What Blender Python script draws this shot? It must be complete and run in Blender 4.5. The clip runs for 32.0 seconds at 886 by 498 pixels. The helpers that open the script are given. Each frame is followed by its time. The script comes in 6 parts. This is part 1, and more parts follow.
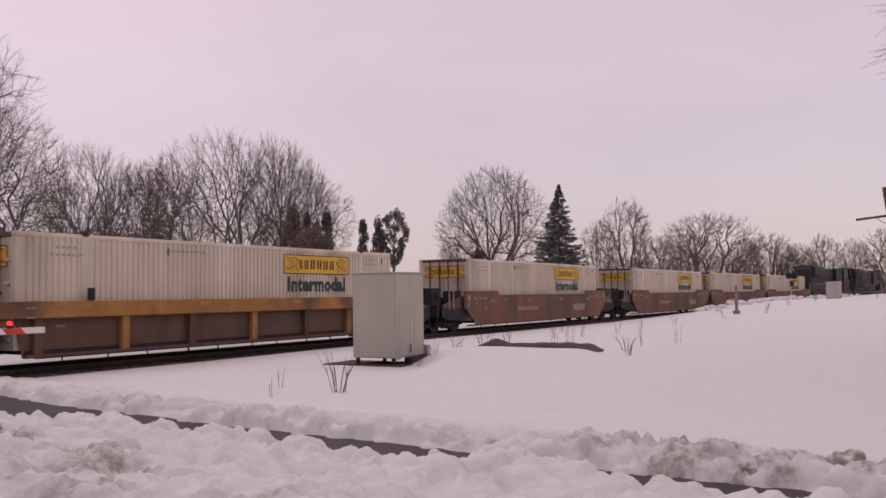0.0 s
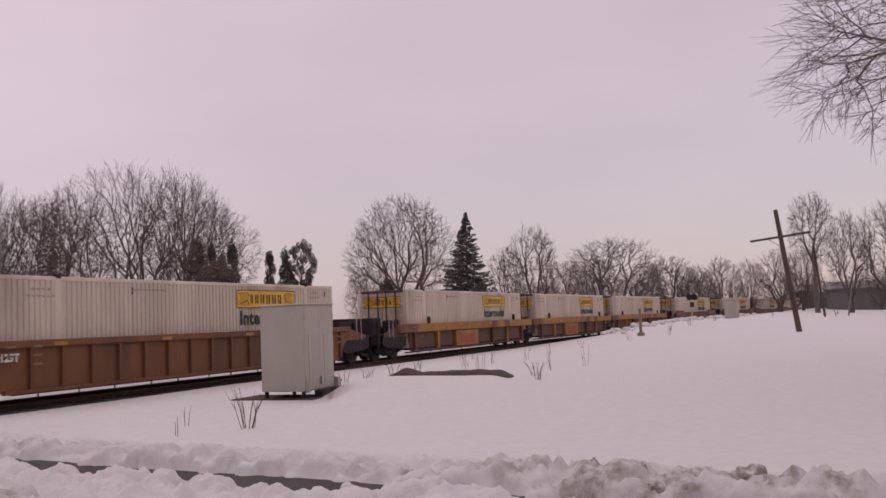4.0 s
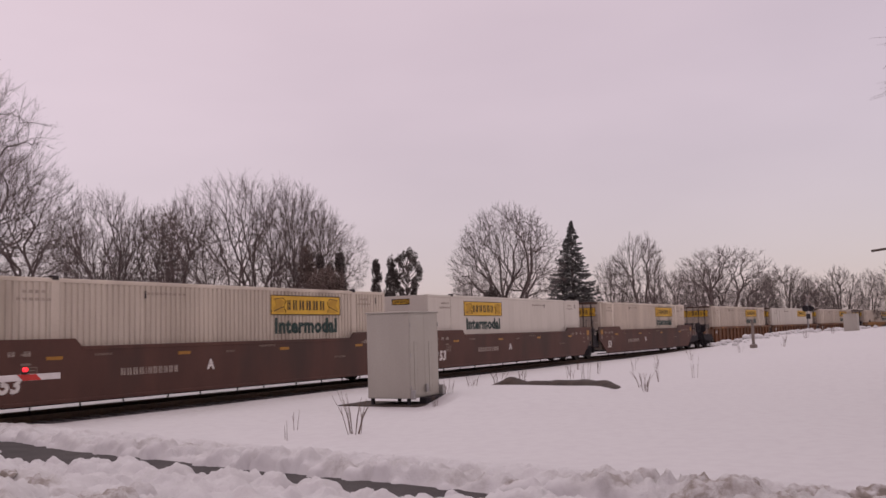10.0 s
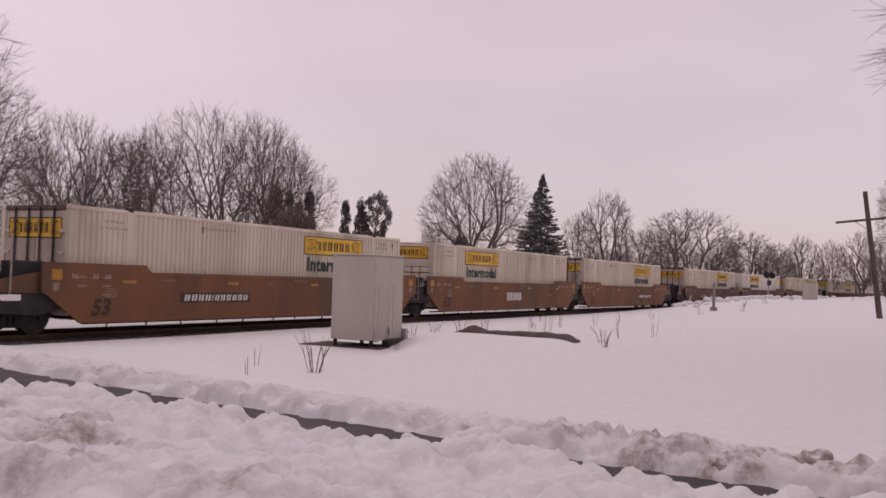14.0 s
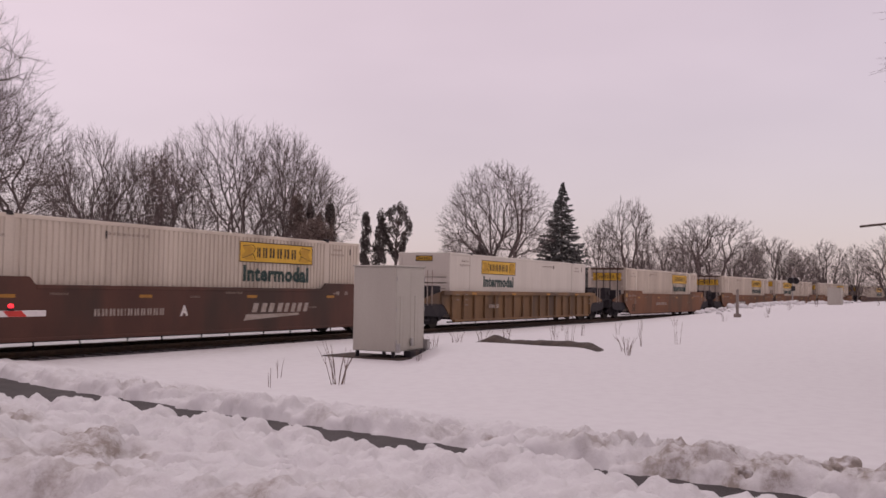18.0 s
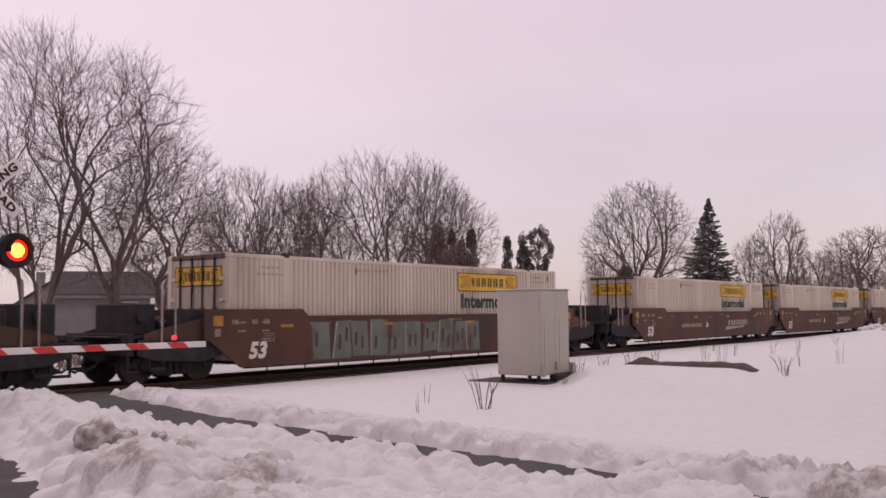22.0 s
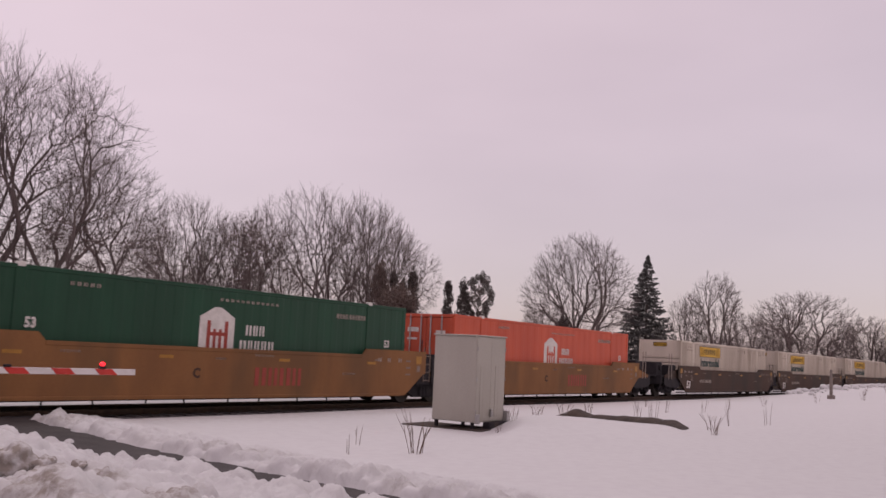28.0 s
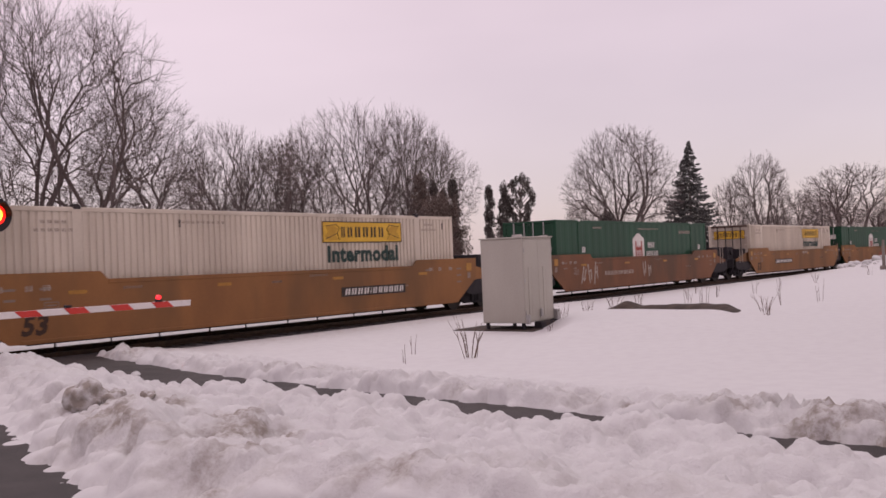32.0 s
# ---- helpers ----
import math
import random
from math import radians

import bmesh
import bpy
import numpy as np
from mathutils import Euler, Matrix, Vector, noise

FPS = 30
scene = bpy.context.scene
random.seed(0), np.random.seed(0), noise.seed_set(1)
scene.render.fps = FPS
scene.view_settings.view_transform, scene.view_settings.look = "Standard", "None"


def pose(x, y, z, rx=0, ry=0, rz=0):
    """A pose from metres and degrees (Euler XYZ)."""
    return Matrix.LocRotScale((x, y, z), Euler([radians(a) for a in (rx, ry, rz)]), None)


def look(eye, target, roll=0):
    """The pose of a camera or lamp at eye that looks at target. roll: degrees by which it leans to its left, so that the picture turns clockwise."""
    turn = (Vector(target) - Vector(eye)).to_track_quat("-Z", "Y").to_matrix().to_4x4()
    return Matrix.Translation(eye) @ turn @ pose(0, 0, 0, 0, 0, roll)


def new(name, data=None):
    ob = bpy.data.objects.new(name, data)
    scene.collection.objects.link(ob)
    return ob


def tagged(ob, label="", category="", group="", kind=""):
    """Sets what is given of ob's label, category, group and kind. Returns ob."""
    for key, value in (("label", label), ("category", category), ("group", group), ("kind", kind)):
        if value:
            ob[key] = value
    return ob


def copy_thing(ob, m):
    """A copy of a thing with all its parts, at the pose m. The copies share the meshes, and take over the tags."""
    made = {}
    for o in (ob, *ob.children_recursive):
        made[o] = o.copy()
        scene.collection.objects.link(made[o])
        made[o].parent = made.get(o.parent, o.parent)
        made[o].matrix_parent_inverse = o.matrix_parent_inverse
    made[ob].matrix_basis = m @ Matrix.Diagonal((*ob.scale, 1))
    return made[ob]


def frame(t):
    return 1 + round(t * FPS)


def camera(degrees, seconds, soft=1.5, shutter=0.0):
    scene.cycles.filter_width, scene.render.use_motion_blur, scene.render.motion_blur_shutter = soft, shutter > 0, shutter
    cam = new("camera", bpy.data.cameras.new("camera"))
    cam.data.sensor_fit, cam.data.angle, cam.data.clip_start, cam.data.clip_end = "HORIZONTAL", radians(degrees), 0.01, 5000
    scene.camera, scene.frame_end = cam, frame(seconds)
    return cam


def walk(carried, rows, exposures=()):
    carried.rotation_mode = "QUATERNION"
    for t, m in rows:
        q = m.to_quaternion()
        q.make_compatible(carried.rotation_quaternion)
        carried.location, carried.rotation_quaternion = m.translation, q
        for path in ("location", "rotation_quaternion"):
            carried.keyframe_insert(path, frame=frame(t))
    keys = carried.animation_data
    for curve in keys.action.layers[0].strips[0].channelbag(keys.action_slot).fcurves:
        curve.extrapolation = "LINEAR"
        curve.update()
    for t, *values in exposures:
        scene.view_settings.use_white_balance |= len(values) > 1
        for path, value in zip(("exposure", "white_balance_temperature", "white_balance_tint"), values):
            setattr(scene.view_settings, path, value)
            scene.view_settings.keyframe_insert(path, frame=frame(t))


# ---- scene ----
cam = camera(50.83, 32.0, soft=1.6, shutter=0.09)
walk(cam, [(t, pose(0, 0, 1.7, rx, ry, rz)) for t, rx, ry, rz in (
    (0, 92.72, 0.53, -60.98), (0.5, 92.97, 0.22, -61.31), (1, 92.99, -0.50, -60.95),
    (1.5, 93.11, 0.24, -63.37), (2, 93.24, 1.18, -65.87), (2.5, 93.61, 1.59, -66.94),
    (3, 93.89, 1.97, -67.44), (3.5, 94.17, 2.12, -67.07), (5.5, 94.68, 1.98, -65.26),
    (6, 94.75, 1.90, -65.11), (6.5, 94.82, 1.75, -64.92), (7, 94.90, 1.46, -64.81),
    (7.5, 94.98, 1.45, -64.65), (8, 95.17, 2.26, -64.25), (8.5, 95.30, 2.39, -63.73),
    (9, 95.19, 1.62, -63.03), (9.5, 95.17, 1.07, -61.63), (10, 95.12, 1.50, -60.11),
    (10.5, 95.01, 1.28, -59.03), (11, 94.69, 0.62, -60.00), (11.5, 94.18, 0.20, -60.88),
    (12, 93.63, -0.66, -61.24), (12.5, 93.06, -1.47, -61.47), (13, 92.53, -1.48, -61.81),
    (13.5, 92.11, -1.67, -62.04), (14, 91.82, -1.90, -62.21), (14.5, 91.44, -2.58, -62.28),
    (16.5, 90.36, -3.41, -61.78), (17, 90.72, -2.31, -61.55), (17.5, 91.53, -1.51, -61.28),
    (18, 92.41, -1.11, -60.91), (18.5, 93.25, -1.04, -60.56), (19, 93.67, -1.28, -57.87),
    (19.5, 92.92, -1.48, -54.73), (20, 92.94, -0.53, -54.84), (20.5, 92.73, 1.27, -53.73),
    (21, 92.71, 1.39, -52.76), (21.5, 93.33, 0.74, -52.18), (22, 93.82, 0.35, -52.13),
    (22.5, 94.30, 0.17, -52.40), (23, 94.65, 0.10, -52.70), (23.5, 94.79, 0.42, -53.01),
    (24, 94.92, 0.40, -53.32), (24.5, 94.88, 0.36, -53.66), (25, 94.89, 0.38, -53.93),
    (25.5, 95.56, -0.03, -54.19), (27.5, 97.06, -1.97, -55.38), (28, 96.51, -2.81, -55.97),
    (28.5, 95.99, -3.67, -56.40), (29, 95.61, -4.12, -56.51), (29.5, 95.37, -3.75, -56.08),
    (30, 95.11, -3.02, -55.62), (30.5, 94.92, -2.23, -55.04), (31, 94.70, -0.84, -54.38),
    (31.5, 92.36, 1.46, -53.80), (32, 90.78, 2.19, -53.13),
)], exposures=((0, -0.04), (1.5, -0.08), (3, -0.17), (6, -0.17), (8, -0.18), (10, -0.14), (12, -0.10), (14, -0.06), (17, -0.05), (18, -0.03), (20, 0.05), (21, 0.08), (22, 0.09), (24, 0.06), (25, 0.02), (27, -0.03), (28, -0.11), (30, -0.03), (31, 0.03), (32, 0.08)))

# ---- world and light: a bright overcast winter sky with a faint rose cast ----
world = bpy.data.worlds.new("overcast")
scene.world = world
world.use_nodes = True
wn, wl = world.node_tree.nodes, world.node_tree.links
wn.clear()
w_out = wn.new("ShaderNodeOutputWorld")
w_bg = wn.new("ShaderNodeBackground")
w_sky = wn.new("ShaderNodeTexSky")
w_sky.sky_type, w_sky.sun_disc = "NISHITA", False
w_sky.sun_elevation, w_sky.sun_rotation = radians(32), radians(150)
w_co = wn.new("ShaderNodeTexCoord")
w_map = wn.new("ShaderNodeMapping")
w_map.inputs["Scale"].default_value = (1.0, 1.0, 3.0)
w_noise = wn.new("ShaderNodeTexNoise")
w_noise.inputs["Scale"].default_value, w_noise.inputs["Detail"].default_value = 1.6, 4.0
w_ramp = wn.new("ShaderNodeValToRGB")
w_ramp.color_ramp.elements[0].position, w_ramp.color_ramp.elements[1].position = 0.3, 0.72
w_ramp.color_ramp.elements[0].color = (0.741, 0.560, 0.599, 1)
w_ramp.color_ramp.elements[1].color = (0.873, 0.665, 0.709, 1)
w_mix = wn.new("ShaderNodeMixRGB")
w_mix.inputs[0].default_value = 0.97
wl.new(w_co.outputs["Generated"], w_map.inputs["Vector"])
wl.new(w_map.outputs["Vector"], w_noise.inputs["Vector"])
wl.new(w_noise.outputs["Fac"], w_ramp.inputs["Fac"])
# the cloud thins a little towards -x and +y
w_sep = wn.new("ShaderNodeSeparateXYZ")
w_lin = wn.new("ShaderNodeMapRange")
w_lin.inputs["From Min"].default_value, w_lin.inputs["From Max"].default_value = 1.0, -0.2
w_fall = wn.new("ShaderNodeValToRGB")
falls = ((0.0, 0.755), (0.03, 0.80), (0.08, 0.858), (0.16, 0.895), (0.30, 0.905), (0.45, 0.935), (1.0, 1.13))
while len(w_fall.color_ramp.elements) < len(falls):
    w_fall.color_ramp.elements.new(0.5)
for element, (place, value) in zip(w_fall.color_ramp.elements, falls):
    element.position = place
    element.color = (value / 1.13,) * 3 + (1,)
w_dim = wn.new("ShaderNodeVectorMath")
w_dim.operation = "SCALE"
wl.new(w_co.outputs["Generated"], w_sep.inputs[0])
wl.new(w_sep.outputs["X"], w_lin.inputs["Value"])
wl.new(w_lin.outputs["Result"], w_fall.inputs["Fac"])
# and thickens towards the horizon
w_low = wn.new("ShaderNodeMapRange")
w_low.inputs["From Min"].default_value, w_low.inputs["From Max"].default_value = 0.0, 0.24
w_low.inputs["To Min"].default_value, w_low.inputs["To Max"].default_value = 0.77, 1.0
w_both = wn.new("ShaderNodeMath")
w_both.operation = "MULTIPLY"
wl.new(w_sep.outputs["Z"], w_low.inputs["Value"])
wl.new(w_fall.outputs["Color"], w_both.inputs[0])
wl.new(w_low.outputs["Result"], w_both.inputs[1])
wl.new(w_both.outputs[0], w_dim.inputs["Scale"])
wl.new(w_sky.outputs["Color"], w_mix.inputs[1])
wl.new(w_ramp.outputs["Color"], w_dim.inputs[0])
wl.new(w_dim.outputs["Vector"], w_mix.inputs[2])
wl.new(w_mix.outputs["Color"], w_bg.inputs["Color"])
w_bg.inputs["Strength"].default_value = 1.13
wl.new(w_bg.outputs["Background"], w_out.inputs["Surface"])
sun = new("sun", bpy.data.lights.new("sun", "SUN"))
sun.data.energy, sun.data.angle, sun.data.color = 0.95, radians(36), (1.0, 0.93, 0.93)
sun.matrix_world = look((50, 58, 80), (20, 20, 0))

# ---- materials ----


def nodes(name, rough=0.8, metal=0.0):
    m = bpy.data.materials.new(name)
    m.use_nodes = True
    b = m.node_tree.nodes["Principled BSDF"]
    b.inputs["Roughness"].default_value, b.inputs["Metallic"].default_value = rough, metal
    b.inputs["Specular IOR Level"].default_value = 0.3
    return m, m.node_tree.nodes, m.node_tree.links, b


def surface(name, base, dark, scale=3.0, fine=40.0, rough=0.8, metal=0.0, bump=0.15, streak=1.0, dirt=None, amount=0.35, vary=0.0):
    """A worn surface: broad stains and fine grain between two tones, dirt patches of its own colour and a fine relief."""
    m, n, l, b = nodes(name, rough, metal)
    co = n.new("ShaderNodeTexCoord")
    mp = n.new("ShaderNodeMapping")
    mp.inputs["Scale"].default_value = (1, 1, 1.0 / streak)
    l.new(co.outputs["Object"], mp.inputs["Vector"])
    n1, n2 = n.new("ShaderNodeTexNoise"), n.new("ShaderNodeTexNoise")
    n1.inputs["Scale"].default_value, n1.inputs["Detail"].default_value = scale, 6
    n2.inputs["Scale"].default_value, n2.inputs["Detail"].default_value = fine, 3
    l.new(mp.outputs["Vector"], n1.inputs["Vector"])
    l.new(co.outputs["Object"], n2.inputs["Vector"])
    add = n.new("ShaderNodeMath")
    add.operation = "MULTIPLY_ADD"
    add.inputs[1].default_value = 0.35
    l.new(n2.outputs["Fac"], add.inputs[0])
    l.new(n1.outputs["Fac"], add.inputs[2])
    ramp = n.new("ShaderNodeValToRGB")
    ramp.color_ramp.elements[0].position, ramp.color_ramp.elements[1].position = 0.42, 0.9
    ramp.color_ramp.elements[0].color, ramp.color_ramp.elements[1].color = (*dark, 1), (*base, 1)
    l.new(add.outputs[0], ramp.inputs["Fac"])
    last = ramp.outputs["Color"]
    if dirt:
        n3 = n.new("ShaderNodeTexNoise")
        n3.inputs["Scale"].default_value, n3.inputs["Detail"].default_value = scale * 0.45, 8
        l.new(mp.outputs["Vector"], n3.inputs["Vector"])
        r3 = n.new("ShaderNodeValToRGB")
        r3.color_ramp.elements[0].position, r3.color_ramp.elements[1].position = 1 - amount, min(1, 1.16 - amount)
        l.new(n3.outputs["Fac"], r3.inputs["Fac"])
        mix = n.new("ShaderNodeMixRGB")
        mix.inputs[2].default_value = (*dirt, 1)
        l.new(r3.outputs["Color"], mix.inputs[0])
        l.new(last, mix.inputs[1])
        last = mix.outputs["Color"]
    if vary:
        info = n.new("ShaderNodeObjectInfo")
        hsv = n.new("ShaderNodeHueSaturation")
        mr = n.new("ShaderNodeMapRange")
        mr.inputs["To Min"].default_value, mr.inputs["To Max"].default_value = 1 - vary, 1 + vary
        l.new(info.outputs["Random"], mr.inputs["Value"])
        l.new(mr.outputs["Result"], hsv.inputs["Value"])
        l.new(last, hsv.inputs["Color"])
        last = hsv.outputs["Color"]
    l.new(last, b.inputs["Base Color"])
    bp = n.new("ShaderNodeBump")
    bp.inputs["Strength"].default_value, bp.inputs["Distance"].default_value = bump, 0.03
    l.new(add.outputs[0], bp.inputs["Height"])
    l.new(bp.outputs["Normal"], b.inputs["Normal"])
    return m


def snow_material(name, dirt_amount, coarse, relief=0.3):
    """Old wet snow: crystals, wind crust, grey-brown plough dirt in drifting patches, and a layer of dirt and painted
    shade.
    """
    m, n, l, b = nodes(name, 0.75)
    b.inputs["Specular IOR Level"].default_value = 0.25
    co = n.new("ShaderNodeTexCoord")
    big, mid, fine = (n.new("ShaderNodeTexNoise") for _ in range(3))
    for node, s, d in ((big, coarse, 7), (mid, 4.5, 6), (fine, 38, 4)):
        node.inputs["Scale"].default_value, node.inputs["Detail"].default_value = s, d
        l.new(co.outputs["Object"], node.inputs["Vector"])
    clean = n.new("ShaderNodeValToRGB")
    clean.color_ramp.elements[0].color, clean.color_ramp.elements[1].color = (0.495, 0.485, 0.49, 1), (0.525, 0.52, 0.52, 1)
    clean.color_ramp.elements[0].position, clean.color_ramp.elements[1].position = 0.3, 0.6
    soil_shade = n.new("ShaderNodeAttribute")
    soil_shade.attribute_name = "soil_shade"
    l.new(mid.outputs["Fac"], clean.inputs["Fac"])
    mask = n.new("ShaderNodeValToRGB")
    mask.color_ramp.elements[0].position, mask.color_ramp.elements[1].position = 0.66 - dirt_amount, 0.90 - dirt_amount
    l.new(big.outputs["Fac"], mask.inputs["Fac"])
    mul = n.new("ShaderNodeMath")
    mul.operation = "ADD"
    mul.use_clamp = True
    l.new(mask.outputs["Color"], mul.inputs[0])
    grit = n.new("ShaderNodeTexNoise")
    grit.inputs["Scale"].default_value, grit.inputs["Detail"].default_value, grit.inputs["Roughness"].default_value = 6.5, 9, 0.68
    l.new(co.outputs["Object"], grit.inputs["Vector"])
    speck = n.new("ShaderNodeMapRange")
    speck.inputs["From Min"].default_value, speck.inputs["From Max"].default_value = 0.40, 0.62
    speck.inputs["To Min"].default_value, speck.inputs["To Max"].default_value = 0.25, 1.15
    l.new(grit.outputs["Fac"], speck.inputs["Value"])
    spread = n.new("ShaderNodeMath")
    spread.operation = "MULTIPLY"
    l.new(soil_shade.outputs["Fac"], spread.inputs[0])
    l.new(speck.outputs["Result"], spread.inputs[1])
    l.new(spread.outputs[0], mul.inputs[1])
    mix = n.new("ShaderNodeMixRGB")
    mix.inputs[2].default_value = (0.235, 0.205, 0.180, 1)
    l.new(mul.outputs[0], mix.inputs[0])
    l.new(clean.outputs["Color"], mix.inputs[1])
    l.new(mix.outputs["Color"], b.inputs["Base Color"])
    add = n.new("ShaderNodeMath")
    add.operation = "MULTIPLY_ADD"
    add.inputs[1].default_value = 0.3
    l.new(fine.outputs["Fac"], add.inputs[0])
    l.new(mid.outputs["Fac"], add.inputs[2])
    bp = n.new("ShaderNodeBump")
    bp.inputs["Strength"].default_value, bp.inputs["Distance"].default_value = relief, 0.04
    l.new(add.outputs[0], bp.inputs["Height"])
    churned = n.new("ShaderNodeAttribute")
    churned.attribute_name = "churned"
    grip = n.new("ShaderNodeMath")
    grip.operation = "MULTIPLY_ADD"
    grip.inputs[1].default_value, grip.inputs[2].default_value = 0.75, relief
    l.new(churned.outputs["Fac"], grip.inputs[0])
    l.new(grip.outputs[0], bp.inputs["Strength"])
    l.new(bp.outputs["Normal"], b.inputs["Normal"])
    return m


def glow(name, colour, strength):
    m, n, l, b = nodes(name, 0.3)
    b.inputs["Base Color"].default_value = (*colour, 1)
    b.inputs["Emission Color"].default_value = (*colour, 1)
    b.inputs["Emission Strength"].default_value = strength
    return m


SNOW = snow_material("snow", -0.10, 0.9, 0.025)
SNOW_DIRTY = snow_material("dirty_snow", 0.36, 1.6, 0.25)
ASPHALT = surface("wet_asphalt", (0.052, 0.044, 0.043), (0.025, 0.021, 0.021), 2.0, 60, 0.8, bump=0.4)
EARTH = surface("bare_earth", (0.070, 0.052, 0.042), (0.028, 0.022, 0.019), 3.0, 30, 0.95, bump=0.8)
BALLAST = surface("ballast", (0.215, 0.192, 0.200), (0.095, 0.085, 0.090), 9.0, 45, 0.95, bump=0.9)
TIE = surface("creosoted_tie", (0.125, 0.110, 0.112), (0.070, 0.062, 0.064), 6, 50, 0.9, vary=0.25)
RAIL = surface("rusty_rail", (0.11, 0.07, 0.05), (0.05, 0.035, 0.03), 8, 60, 0.6, 0.5)
BLACK = surface("sooty_steel", (0.031, 0.027, 0.030), (0.017, 0.015, 0.018), 4, 40, 0.92, dirt=(0.046, 0.038, 0.037), amount=0.42)
WHEEL = surface("wheel_steel", (0.060, 0.048, 0.042), (0.022, 0.019, 0.018), 6, 40, 0.6, 0.4)
WHITE = surface("white_container_paint", (0.545, 0.480, 0.402), (0.415, 0.358, 0.295), 1.3, 25, 0.55, streak=4.0, dirt=(0.33, 0.28, 0.225), amount=0.42, bump=0.05, vary=0.05)
WHITE_FLAT = surface("white_panel_paint", (0.53, 0.49, 0.435), (0.44, 0.405, 0.355), 0.9, 20, 0.5, streak=3.0, dirt=(0.45, 0.41, 0.36), amount=0.3, bump=0.03)
GREEN = surface("green_container_paint", (0.007, 0.052, 0.025), (0.005, 0.035, 0.017), 1.2, 25, 0.5, streak=3, dirt=(0.018, 0.052, 0.030), amount=0.3, bump=0.04)
ORANGE = surface("orange_container_paint", (0.50, 0.085, 0.040), (0.38, 0.060, 0.030), 1.2, 25, 0.5, streak=3, dirt=(0.40, 0.09, 0.05), amount=0.3, bump=0.04)
YELLOW = surface("yellow_sign_sheet", (0.62, 0.375, 0.035), (0.48, 0.28, 0.025), 2.0, 20, 0.5, bump=0.02)
GRIMY = surface("grimy_white_door_paint", (0.44, 0.385, 0.325), (0.30, 0.255, 0.21), 1.6, 25, 0.65, streak=3.0, dirt=(0.19, 0.15, 0.12), amount=0.43, bump=0.05)
RUSTY = surface("rust_stained_rail", (0.115, 0.075, 0.058), (0.065, 0.044, 0.036), 3.0, 30, 0.8, dirt=(0.20, 0.16, 0.13), amount=0.4, bump=0.1)
OCHRE = surface("ochre_shade_print", (0.46, 0.27, 0.03), (0.36, 0.20, 0.025), 4.0, 20, 0.6, bump=0.02)
INK = surface("dark_print", (0.030, 0.022, 0.018), (0.020, 0.016, 0.014), 4, 20, 0.6, bump=0.02)
PRINT_GREEN = surface("dark_green_print", (0.011, 0.036, 0.031), (0.008, 0.026, 0.023), 4, 20, 0.55, bump=0.02)
PRINT_WHITE = surface("white_print", (0.66, 0.63, 0.60), (0.48, 0.45, 0.42), 5, 25, 0.6, bump=0.02)
PRINT_GREY = surface("worn_pale_print", (0.36, 0.31, 0.27), (0.22, 0.18, 0.15), 6, 25, 0.7, bump=0.02)
PRINT_RED = surface("red_print", (0.30, 0.05, 0.035), (0.22, 0.04, 0.03), 5, 25, 0.6, bump=0.02)
MARKER = surface("yellow_reflector", (0.36, 0.175, 0.028), (0.24, 0.115, 0.02), 6, 25, 0.5, bump=0.02)
CAR_RED = surface("red_brown_car_paint", (0.185, 0.080, 0.052), (0.122, 0.053, 0.036), 1.1, 30, 0.7, streak=2.5, dirt=(0.075, 0.048, 0.036), amount=0.54, vary=0.08)
CAR_ORANGE = surface("orange_brown_car_paint", (0.172, 0.073, 0.034), (0.116, 0.049, 0.024), 1.1, 30, 0.7, streak=2.5, dirt=(0.088, 0.046, 0.026), amount=0.52, vary=0.08)
CAR_OCHRE = surface("ochre_brown_car_paint", (0.190, 0.110, 0.050), (0.125, 0.070, 0.034), 1.1, 30, 0.7, streak=2.5, dirt=(0.080, 0.052, 0.034), amount=0.5, vary=0.06)
CAR_TAN = surface("faded_tan_car_paint", (0.232, 0.105, 0.036), (0.165, 0.073, 0.027), 1.1, 30, 0.7, streak=2.5, dirt=(0.135, 0.066, 0.027), amount=0.52, vary=0.06)
CAR_MAROON = surface("maroon_car_paint", (0.095, 0.041, 0.030), (0.063, 0.028, 0.021), 1.1, 30, 0.65, streak=2.5, dirt=(0.052, 0.027, 0.021), amount=0.50, vary=0.06)
CAR_BROWN = surface("dark_brown_car_paint", (0.098, 0.042, 0.029), (0.064, 0.029, 0.021), 1.1, 30, 0.7, streak=2.5, dirt=(0.048, 0.028, 0.021), amount=0.52, vary=0.08)
CAR_UMBER = surface("umber_car_paint", (0.066, 0.034, 0.022), (0.044, 0.023, 0.016), 1.1, 30, 0.7, streak=2.5, dirt=(0.036, 0.023, 0.017), amount=0.52, vary=0.06)
CHORD = surface("faded_yellow_chord_paint", (0.33, 0.165, 0.045), (0.20, 0.092, 0.03), 1.2, 30, 0.7, streak=2.0, dirt=(0.09, 0.05, 0.03), amount=0.45)
PANEL = surface("rust_brown_panel", (0.122, 0.064, 0.044), (0.066, 0.038, 0.028), 1.2, 30, 0.75, streak=2.5, dirt=(0.045, 0.032, 0.024), amount=0.45)
STENCIL_DARK = surface("dark_brown_stencil", (0.050, 0.026, 0.016), (0.034, 0.019, 0.013), 5, 25, 0.7, bump=0.02)
STENCIL = surface("faded_stencil_paint", (0.24, 0.185, 0.15), (0.14, 0.105, 0.085), 6, 25, 0.7, bump=0.02)
TEAL = surface("pale_teal_spray", (0.135, 0.158, 0.135), (0.085, 0.098, 0.084), 1.6, 25, 0.7, dirt=(0.075, 0.060, 0.048), amount=0.46, bump=0.02)
